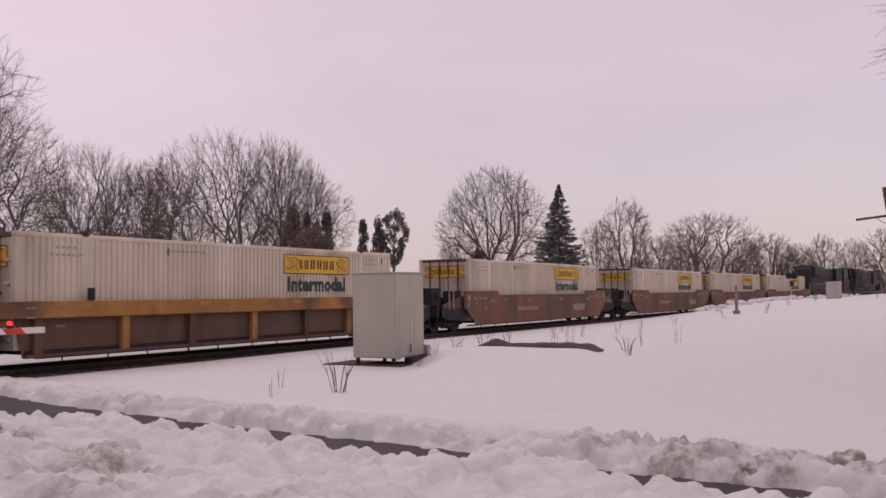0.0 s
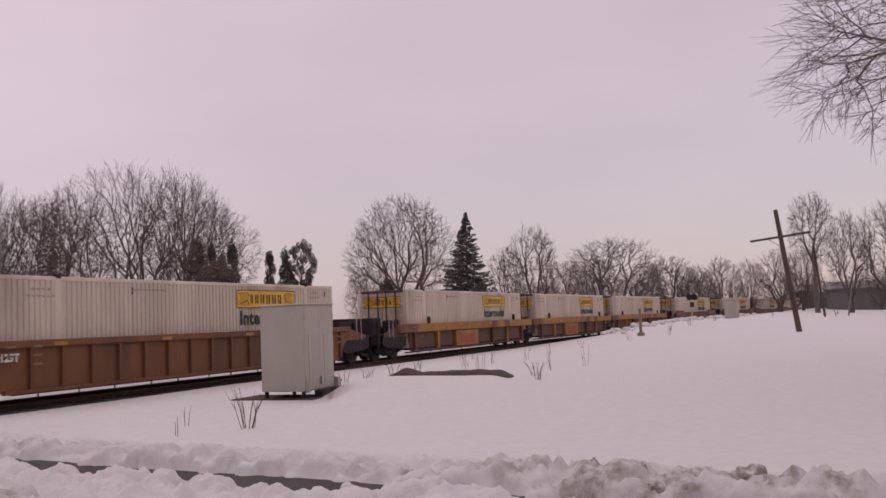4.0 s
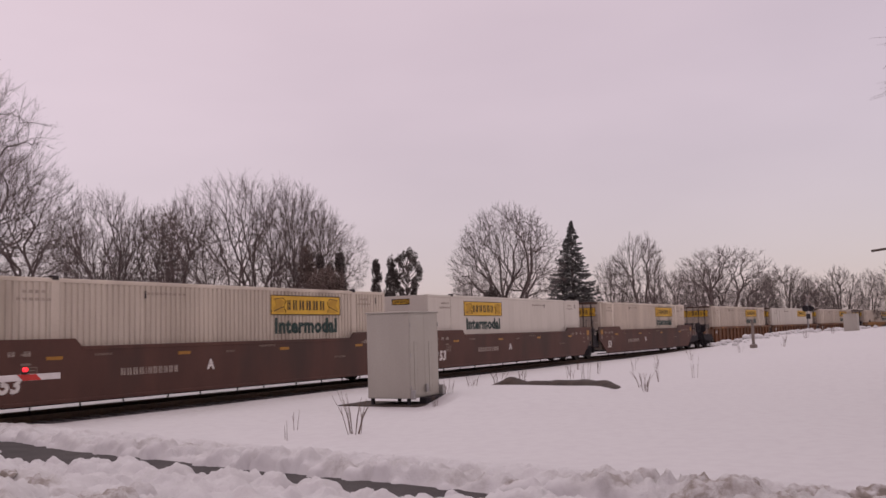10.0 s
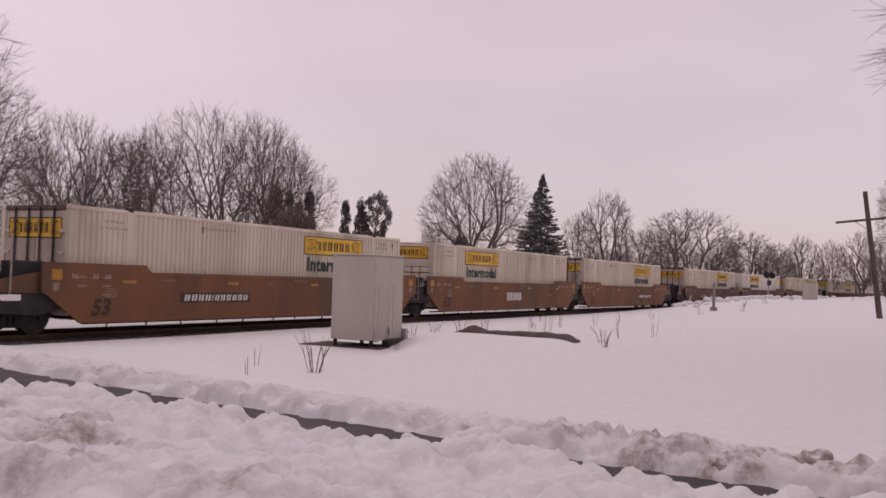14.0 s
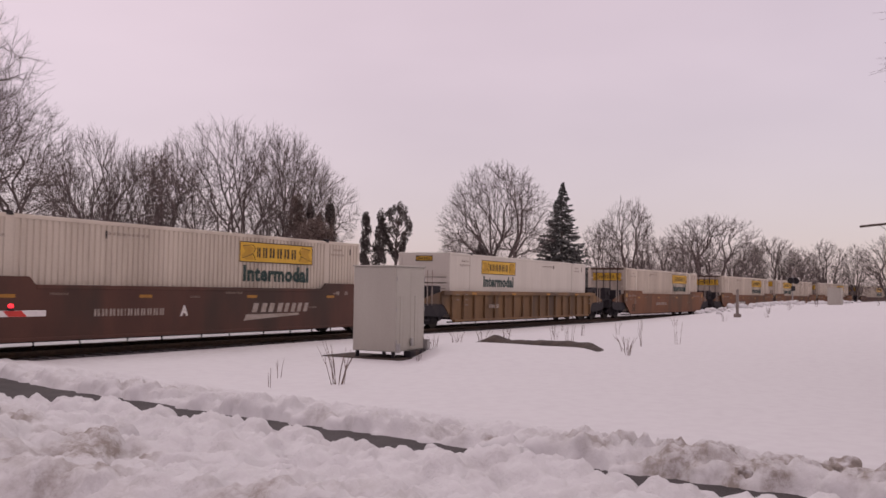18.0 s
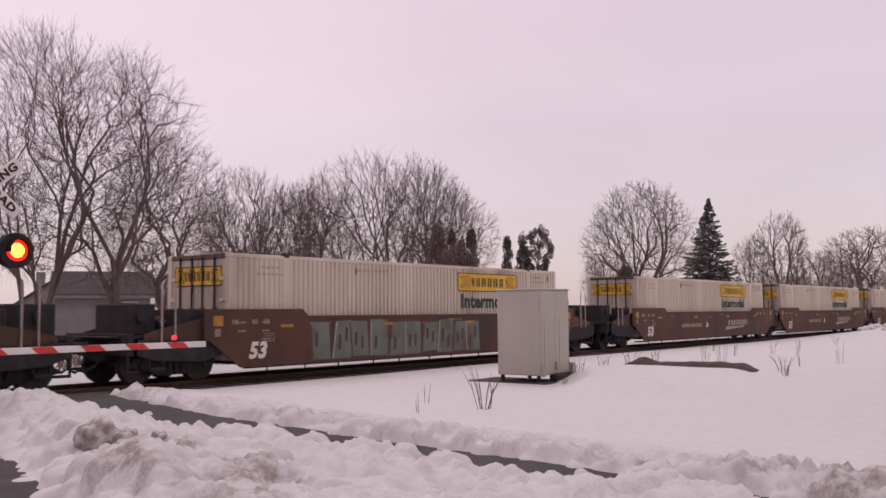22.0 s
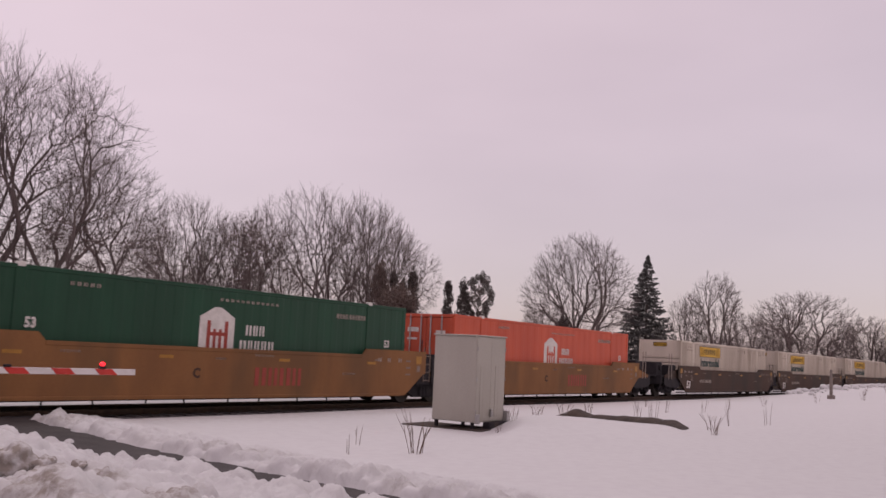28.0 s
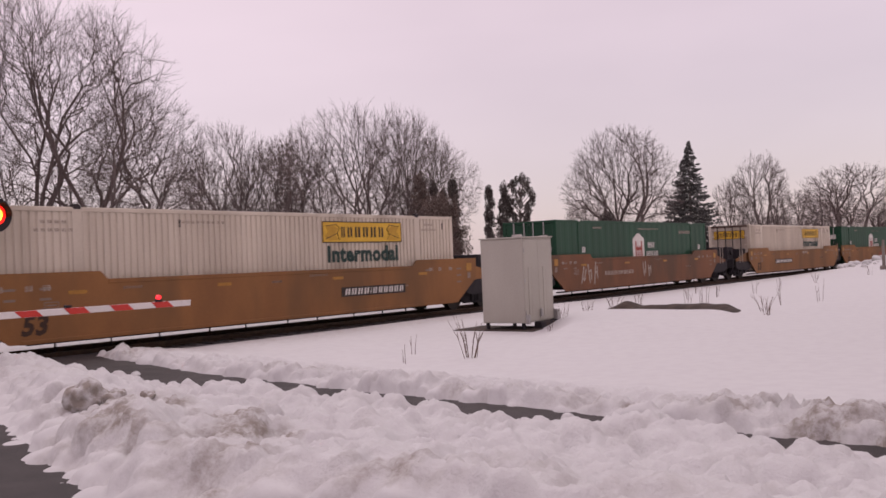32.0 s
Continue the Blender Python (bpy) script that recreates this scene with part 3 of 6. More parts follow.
def corrugated(x0, x1, y, z0, z1, out, pitch=0.178, depth=0.036):
    """A wall with upright trapezoid waves; out is the side (-1 or 1) that it faces."""
    bm = bmesh.new()
    count = max(1, int(round((x1 - x0) / pitch)))
    p = (x1 - x0) / count
    line = []
    for k in range(count):
        x = x0 + k * p
        line += [(x, 0), (x + p * 0.40, 0), (x + p * 0.5, -depth), (x + p * 0.90, -depth)]
    line.append((x1, 0))
    lo = [bm.verts.new((x, y + out * d, z0)) for x, d in line]
    hi = [bm.verts.new((x, y + out * d, z1)) for x, d in line]
    for i in range(len(line) - 1):
        bm.faces.new((lo[i], lo[i + 1], hi[i + 1], hi[i]))
    if out > 0:
        bmesh.ops.reverse_faces(bm, faces=bm.faces)
    return bm


def sign_letters(width, height):
    """Upright bars that stand in for a dark name, middle at the origin."""
    bm = bmesh.new()
    x = -width / 2
    u = width / 9.4
    for w in (0.7, 0.9, 1.05, 1.05, 1.1, 1.0):
        add_box(bm, x, x + w * u * 0.34, -0.006, 0.0, -height / 2, height / 2)
        add_box(bm, x + w * u * 0.62, x + w * u, -0.006, 0.0, -height / 2, height / 2)
        x += (w + 0.62) * u
    return bm


def name_board(owner, x0, x1, z0, z1, y, turn=0.0):
    """The yellow board with a dark border, a dark scroll at each end and the maker's name as plain bars."""
    board = part("sign_board", box(-(x1 - x0) / 2, (x1 - x0) / 2, -0.014, 0.0, -(z1 - z0) / 2, (z1 - z0) / 2), YELLOW, owner, "yellow sign board with dark border and printing")
    board.matrix_basis = Matrix.Translation(((x0 + x1) / 2, y, (z0 + z1) / 2)) @ Matrix.Rotation(turn, 4, "Z")
    w, h = (x1 - x0) / 2, (z1 - z0) / 2
    bm = bmesh.new()
    t = 0.028
    for a, b, c, d in ((-w, w, h - t, h), (-w, w, -h, -h + t), (-w, -w + t, -h + t, h - t), (w - t, w, -h + t, h - t)):
        add_box(bm, a, b, -0.020, -0.014, c, d)
    part("border", bm, INK, board)
    for s in (-1, 1):
        part("scroll_print", prism([(s * w * a, h * b) for a, b in ((0.62, -0.72), (0.70, -0.20), (0.63, 0.30), (0.74, 0.66), (0.93, 0.55), (0.86, 0.05), (0.94, -0.40), (0.84, -0.80))], -0.0185, -0.014), OCHRE, board)
        bm = bmesh.new()
        curl = [(0.60, -0.70), (0.66, -0.15), (0.60, 0.35), (0.68, 0.72), (0.92, 0.58)]
        for (a, b), (c2, d) in zip(curl, curl[1:]):
            add_rod(bm, (s * w * a, -0.020, h * b), (s * w * c2, -0.020, h * d), 0.010, n=5)
        add_rod(bm, (s * w * 0.66, -0.020, -h * 0.15), (s * w * 0.93, -0.020, -h * 0.62), 0.010, n=5)
        part("scroll_line", bm, INK, board)
    name = part("name_print", sign_letters(w * 1.12, h * 1.0), INK, board)
    name.matrix_basis = Matrix.Translation((0, -0.0165, 0))
    return board


def container(kind, label, group):
    """A 53-foot container; kind: doors (doors at the rear), nose (plain end at the rear), flat, flat_nose, green, orange."""
    paint = {"green": GREEN, "orange": ORANGE, "flat": WHITE_FLAT, "flat_nose": WHITE_FLAT}.get(kind, WHITE)
    c = thing("container", label, "container", group)
    hub = kind in ("green", "orange")
    smooth = kind in ("flat", "flat_nose") or hub
    for out in (-1, 1):
        if smooth:
            bm = corrugated(-HALF + 0.16, HALF - 0.16, out * 1.279, BASE + 0.15, TOP - 0.11, out, 1.22 if not hub else 0.61, 0.006)
        else:
            bm = corrugated(-HALF + 0.16, HALF - 0.16, out * 1.285, BASE + 0.15, TOP - 0.10, out)
        part("side_wall", bm, paint, c)
        part("top_rail", box(-HALF + 0.16, HALF - 0.16, *sorted((out * 1.20, out * 1.292)), TOP - 0.11, TOP - 0.005, 0.01), paint, c)
        part("bottom_rail", box(-HALF + 0.16, HALF - 0.16, *sorted((out * 1.18, out * 1.29)), BASE, BASE + 0.16, 0.01), paint, c)
    for sx in (-1, 1):
        for sy in (-1, 1):
            part("corner_post", box(*sorted((sx * (HALF - 0.17), sx * HALF)), *sorted((sy * 1.12, sy * 1.295)), BASE, TOP - 0.12, 0.012), paint, c)
            part("corner_casting", box(*sorted((sx * (HALF - 0.18), sx * (HALF + 0.004))), *sorted((sy * 1.12, sy * 1.30)), TOP - 0.12, TOP + 0.004, 0.02), paint, c)
    for x in (-6.1, 6.1):
        for sy in (-1, 1):
            part("lift_post", box(x - 0.13, x + 0.13, *sorted((sy * 1.27, sy * 1.296)), BASE, TOP - 0.02, 0.008), paint, c)
            part("lift_casting", box(x - 0.10, x + 0.10, *sorted((sy * 1.17, sy * 1.302)), TOP - 0.06, TOP + 0.055, 0.012), BLACK if not hub else PRINT_WHITE, c, "worn lifting casting on the roof edge")
    part("roof", corrugated_roof(), paint, c)
    part("floor", box(-HALF + 0.1, HALF - 0.1, -1.22, 1.22, BASE + 0.02, BASE + 0.14), BLACK, c)
    part("front_wall", box(HALF - 0.07, HALF - 0.03, -1.13, 1.13, BASE, TOP - 0.05), paint, c)
    rear = -HALF
    if kind in ("doors", "flat", "green", "orange"):
        part("door_header", box(rear, rear + 0.1, -1.13, 1.13, TOP - 0.13, TOP - 0.01, 0.01), paint if hub else RUSTY, c)
        part("door_sill", box(rear, rear + 0.1, -1.13, 1.13, BASE, BASE + 0.16, 0.01), paint, c)
        for sy in (-1, 1):
            door = part("door", box(rear + 0.03, rear + 0.08, *sorted((sy * 0.012, sy * 1.12)), BASE + 0.17, TOP - 0.14, 0.012), paint if hub else GRIMY, c)
            for y in (0.22, 0.72):
                part("lock_rod", rod((rear - 0.012, sy * y, BASE + 0.1), (rear - 0.012, sy * y, TOP - 0.06), 0.027, n=6), BLACK if not hub else GALV, door, "grimy steel lock rod")
                if not hub:
                    part("lock_handle", box(rear - 0.04, rear - 0.012, *sorted((sy * (y - 0.03), sy * (y + 0.30))), BASE + 0.95, BASE + 1.02, 0.006), BLACK, door)
                    for z in (BASE + 0.25, BASE + 1.3, TOP - 0.45):
                        part("rod_keeper", box(rear - 0.035, rear + 0.03, sy * y - 0.06, sy * y + 0.06, z, z + 0.07, 0.006), RUSTY, door)
            for z in (0.7, 1.35, 2.0, 2.55):
                part("hinge", box(rear - 0.02, rear + 0.03, *sorted((sy * 0.95, sy * 1.11)), z, z + 0.07), paint, door)
        if not hub:
            b = name_board(c, -0.98, 0.98, -0.26, 0.26, 0.0)
            b.matrix_basis = Matrix.Translation((rear + 0.028, 0, 2.66)) @ Matrix.Rotation(-math.pi / 2, 4, "Z")
        else:
            part("label_print", box(rear + 0.018, rear + 0.03, 0.35, 0.85, 2.55, 2.72), PRINT_WHITE, c)
            part("label_print", box(rear + 0.018, rear + 0.03, 0.42, 0.86, 2.25, 2.33), PRINT_WHITE, c)
            part("label_print", box(rear + 0.018, rear + 0.03, -0.86, -0.45, 2.30, 2.62), PRINT_WHITE, c)
    else:
        part("nose_panel", box(rear + 0.03, rear + 0.08, -1.13, 1.13, 2.28, TOP - 0.02, 0.01), paint, c)
        bm = bmesh.new()
        for k in range(8):
            add_box(bm, rear + 0.02 + 0.02 * (k % 2), rear + 0.09, -1.13, 1.13, BASE + k * 0.245, BASE + 0.215 + k * 0.245, 0.012)
        part("nose_rib", bm, paint, c, "plain end wall with level ribs")
        w = 0.98 if kind == "nose_wide" else 0.42
        b = name_board(c, -w, w, -0.26 if w > 0.5 else -0.12, 0.26 if w > 0.5 else 0.12, 0.0)
        b.matrix_basis = Matrix.Translation((rear + 0.028, 0, 2.80 if w > 0.5 else 2.98)) @ Matrix.Rotation(-math.pi / 2, 4, "Z")
    y = -1.288
    if hub:
        x = HALF - 8.45
        logo = part("logo_panel", prism([(x - 0.61, 1.5), (x + 0.61, 1.5), (x + 0.61, 2.42), (x + 0.12, 2.68), (x - 0.12, 2.68), (x - 0.61, 2.42)], y - 0.008, y + 0.01), PRINT_WHITE, c, "white house-shaped emblem")
        bm = bmesh.new()
        for a, b2, z0, z1 in ((-0.36, -0.24, 1.58, 2.32), (-0.14, -0.04, 1.58, 2.1), (0.06, 0.16, 1.58, 2.1), (0.26, 0.38, 1.58, 2.32), (-0.24, 0.26, 1.92, 2.02)):
            add_box(bm, x + a, x + b2, y - 0.014, y - 0.008, z0, z1)
        part("emblem_print", bm, PRINT_RED if kind == "green" else ORANGE, logo)
        part("name_print", bars(x + 1.05, x + 1.75, y, 1.98, 2.26, (1.0, 0.8, 0.9)), PRINT_WHITE, c, "white name bars")
        part("name_print", bars(x + 0.85, x + 2.15, y, 1.56, 1.84, (1.0, 0.7, 0.8, 0.8, 0.9)), PRINT_WHITE, c, "white name bars")
        part("mark_print", bars(HALF - 3.6, HALF - 2.2, y, 2.68, 2.83, (0.5,) * 4 + (0.1,) + (0.5,) * 6, 0.3), PRINT_GREY, c)["kind"] = "stuff"
        words("size_number", "53", 0.22, 0.28, (HALF - 1.0, y, 1.97), PRINT_WHITE, c)
        words("size_number", "53", 0.22, 0.28, (-HALF + 2.3, y, 1.97), PRINT_WHITE, c)
        part("mark_print", bars(-HALF + 3.2, -HALF + 4.0, y, 2.88, 2.97, (0.5,) * 5, 0.4), PRINT_GREY, c)["kind"] = "stuff"
        part("mark_print", bars(HALF - 8.4, HALF - 6.2, y, 2.86, 2.93, (0.5,) * 12, 0.5), PRINT_GREY, c)["kind"] = "stuff"
        return c
    yf = y if kind in ("doors", "nose", "nose_wide") else -1.281
    x0 = HALF - 6.4 if kind in ("doors", "flat") else -HALF + 3.0
    name_board(c, x0, x0 + 3.6, 2.38, 3.01, yf)
    if kind != "flat":
        words("service_lettering", "Intermodal", 0.45, 3.22, (x0 + 1.8, yf - 0.004, 2.02), PRINT_GREEN, c, label="dark green service lettering")
    far = -1 if kind in ("doors", "flat") else 1
    for xx, zz, n in ((HALF - 1.35, 2.78, 5), (HALF - 1.35, 2.95, 3), (far * 2.6, 2.93, 9), (-HALF + 1.4, 2.90, 4), (-HALF + 1.4, 2.72, 6)):
        part("mark_print", bars(xx - n * 0.075, xx + n * 0.075, yf, zz - 0.035, zz + 0.035, (0.5,) * n, 0.45), PRINT_GREY, c)["kind"] = "stuff"
    part("rope_hook", box(far * 3.35, far * 3.35 + 0.03, yf - 0.02, yf, 2.80, 3.0), BLACK, c)
    part("rope_hook", box(HALF - 0.62, HALF - 0.59, yf - 0.02, yf, 2.80, 3.02), BLACK, c)
    if kind == "flat":
        for xx in (-HALF + 2.7, HALF - 2.3):
            part("seam_post", box(xx, xx + 0.09, yf - 0.02, yf, BASE + 0.1, TOP - 0.1), WHITE_FLAT, c)
    return c


def corrugated_roof():
    bm = bmesh.new()
    line = []
    for k in range(40):
        x = -HALF + 0.05 + k * (LEN - 0.1) / 40
        p = (LEN - 0.1) / 40
        line += [(x, 0.0), (x + p * 0.6, 0.0), (x + p * 0.7, -0.02), (x + p * 0.95, -0.02)]
    line.append((HALF - 0.05, 0.0))
    a = [bm.verts.new((x, -1.21, TOP - 0.01 + d)) for x, d in line]
    b = [bm.verts.new((x, 1.21, TOP - 0.01 + d)) for x, d in line]
    for i in range(len(line) - 1):
        bm.faces.new((a[i], a[i + 1], b[i + 1], b[i]))
    return bm


# ---- well cars ----
TRUCK = {}


def truck(owner, x, name="truck"):
    """A four-wheel truck: side frames, springs, bolster, axles and wheels."""
    if not TRUCK:
        bm = bmesh.new()
        for s in (-1, 1):
            f = prism([(-1.25, 0.42), (-1.15, 0.62), (-0.75, 0.66), (-0.42, 0.80), (0.42, 0.80), (0.75, 0.66), (1.15, 0.62), (1.25, 0.42), (0.85, 0.36), (0.50, 0.20), (-0.50, 0.20), (-0.85, 0.36)], s * 1.0 - 0.07, s * 1.0 + 0.07)
            me = mesh_of(f, "t", None)
            bm.from_mesh(me)
            bpy.data.meshes.remove(me)
            for k in (-0.18, 0.0, 0.18):
                add_rod(bm, (k, s * 1.09, 0.26), (k, s * 1.09, 0.56), 0.075)
            for ax in (-0.89, 0.89):
                add_rod(bm, (ax, s * 1.02, 0.46), (ax, s * 1.16, 0.46), 0.13)
        add_box(bm, -0.22, 0.22, -1.0, 1.0, 0.50, 0.74, 0.03)
        TRUCK["frame"] = mesh_of(bm, "truck_frame", BLACK)
        bm = bmesh.new()
        for s in (-1, 1):
            add_rod(bm, (0, s * 0.69, 0), (0, s * 0.83, 0), 0.455, n=24)
            add_rod(bm, (0, s * 0.66, 0), (0, s * 0.69, 0), 0.485, n=24)
            add_rod(bm, (0, s * 0.83, 0), (0, s * 0.90, 0), 0.16, n=12)
        add_rod(bm, (0, -0.66, 0), (0, 0.66, 0), 0.09, n=10)
        TRUCK["wheel"] = mesh_of(bm, "wheelset", WHEEL)
    t = new(name, TRUCK["frame"])
    t.parent = owner
    t.matrix_basis = pose(x, 0, 0)
    for ax in (-0.89, 0.89):
        w = new("wheelset", TRUCK["wheel"])
        w.parent = t
        w.matrix_basis = pose(ax, 0, 0.455)
    return t


def end_platform(c, s, paint, coupled):
    """The deck over a truck at one end (s) of a car, with handbrake post, ladder and coupler."""
    x0, x1 = s * (HALF + 0.15), s * (HALF + (2.75 if coupled else 1.46))
    part("end_sill", box(*sorted((x0, x1)), -0.42, 0.42, 0.80, 1.16, 0.02), paint, c)
    part("bulkhead", box(*sorted((x0, s * (HALF + 0.55))), -1.38, 1.38, 0.95, 1.42, 0.02), paint, c)
    if coupled:
        part("deck", box(*sorted((s * (HALF + 0.55), s * (HALF + 2.95))), -1.30, 1.30, 1.10, 1.17, 0.01), BLACK, c)
        part("end_beam", box(*sorted((s * (HALF + 2.78), s * (HALF + 2.95))), -1.34, 1.34, 0.70, 1.22, 0.02), BLACK, c, "dark cross beam over the coupler")
        part("draft_pocket", box(*sorted((s * (HALF + 2.2), s * (HALF + 2.95))), -0.34, 0.34, 0.55, 0.92, 0.03), BLACK, c)
        part("crossover_step", box(*sorted((s * (HALF + 2.95), s * (HALF + 3.30))), -1.05, 1.05, 1.12, 1.16, 0.008), BLACK, c)
        for yy in (-1.28, 1.28):
            part("corner_step", box(*sorted((s * (HALF + 2.60), s * (HALF + 2.93))), *sorted((yy, yy * 0.86)), 0.30, 0.36, 0.008), BLACK, c)
            part("step_hanger", box(*sorted((s * (HALF + 2.88), s * (HALF + 2.93))), yy - 0.02, yy + 0.02, 0.30, 0.75), BLACK, c)
        for yy, dip in ((-0.30, 0.34), (0.32, 0.30)):
            bm = bmesh.new()
            hose = [(s * (HALF + 2.92), yy, 0.72), (s * (HALF + 3.12), yy * 0.9, dip + 0.10), (s * (HALF + 3.34), yy * 0.6, dip), (s * (HALF + 3.50), yy * 0.3, dip + 0.06)]
            for p, q in zip(hose, hose[1:]):
                add_rod(bm, p, q, 0.032, n=6)
            part("air_hose", bm, BLACK, c, "black rubber air hose")
        part("coupler", box(*sorted((s * (HALF + 2.7), s * (HALF + 3.52))), -0.11, 0.11, 0.78, 1.02, 0.04), BLACK, c)
        for q, z1 in ((1.72, 2.42), (2.10, 2.42)):
            part("grab_rail", rod((s * (HALF + q), -1.43, 1.0), (s * (HALF + q), -1.43, z1), 0.022, n=6), PRINT_GREY, c, "pale steel grab rail")
        for out in (-1, 1):
            part("end_side_plate", prism([(s * (HALF + 0.5), 0.80), (s * (HALF + 0.8), 0.66), (s * (HALF + 2.55), 0.78), (s * (HALF + 2.55), 1.20), (s * (HALF + 1.9), 1.36), (s * (HALF + 0.5), 1.62)], *sorted((out * 1.36, out * 1.40))), paint if paint is not CHORD else PANEL, c)
            # black plate added over the truck, standing in for the dark round it
            part("truck_shroud", prism([(s * (HALF + 0.45), 0.62), (s * (HALF + 0.9), 0.50), (s * (HALF + 2.3), 0.58), (s * (HALF + 2.75), 0.72), (s * (HALF + 2.75), 1.08), (s * (HALF + 0.45), 1.02)], *sorted((out * 1.405, out * 1.43))), BLACK, c, "added black plate that darkens the place of the truck")
        part("brake_wheel", rod((s * (HALF + 2.0), 0.9, 1.75), (s * (HALF + 2.05), 0.9, 1.75), 0.18, n=16), BLACK, c)
        part("brake_post", rod((s * (HALF + 2.02), 0.9, 1.15), (s * (HALF + 2.02), 0.9, 1.75), 0.05, n=6), BLACK, c)
        part("brake_cylinder", rod((s * (HALF + 0.9), -0.5, 1.36), (s * (HALF + 1.6), -0.5, 1.36), 0.17, n=12), BLACK, c)
        part("air_reservoir", rod((s * (HALF + 0.8), 0.45, 1.40), (s * (HALF + 1.9), 0.45, 1.40), 0.22, n=12), BLACK, c)
        part("side_step", box(*sorted((s * (HALF + 2.0), s * (HALF + 2.4))), -1.5, -1.28, 0.35, 0.42), BLACK, c)
        for q in (2.0, 2.38):
            part("grab_post", box(*sorted((s * (HALF + q), s * (HALF + q + 0.04))), -1.42, -1.36, 0.35, 1.12), BLACK, c)
        # black skirt and body added to close bright gaps under the deck
        part("deck_skirt", box(*sorted((s * (HALF + 0.5), s * (HALF + 2.3))), -1.32, -1.27, 0.86, 1.10, 0.01), BLACK, c)
        part("platform_body", box(*sorted((s * (HALF + 0.6), s * (HALF + 2.2))), -1.0, 1.0, 0.82, 1.10, 0.02), BLACK, c)
        part("handbrake_stand", box(*sorted((s * (HALF + 1.95), s * (HALF + 2.75))), -0.95, 0.35, 1.17, 1.92, 0.03), BLACK, c, "soot-black brake stand on the end deck")
        part("hose_reel", rod((s * (HALF + 2.35), -0.98, 1.62), (s * (HALF + 2.35), -1.06, 1.62), 0.16, n=14), BLACK, c)
        part("brake_box", box(*sorted((s * (HALF + 0.62), s * (HALF + 1.5))), -1.22, -0.75, 1.17, 1.80, 0.03), BLACK, c)
        part("valve_box", box(*sorted((s * (HALF + 1.3), s * (HALF + 1.9))), 0.1, 0.9, 1.17, 1.65, 0.03), BLACK, c)
    else:
        part("equipment_box", box(*sorted((s * (HALF + 0.60), s * (HALF + 1.05))), -1.15, 1.1, 1.17, 1.72, 0.03), BLACK, c)
        part("grab_post", rod((s * (HALF + 1.1), -1.25, 1.1), (s * (HALF + 1.1), -1.25, 2.2), 0.02, n=6), BLACK, c)
        for out in (-1, 1):
            part("end_side_plate", box(*sorted((s * (HALF + 0.7), s * (HALF + 1.45))), *sorted((out * 1.34, out * 1.38)), 0.66, 1.60, 0.01), BLACK, c)
        # black skirt added to keep the place of the shared truck dark
        part("deck_skirt", box(*sorted((s * (HALF + 0.55), s * (HALF + 1.40))), -1.32, -1.27, 0.72, 1.12, 0.01), BLACK, c)
        part("deck", box(*sorted((s * (HALF + 0.55), s * (HALF + 1.44))), -1.30, 1.30, 1.10, 1.17, 0.01), BLACK, c)


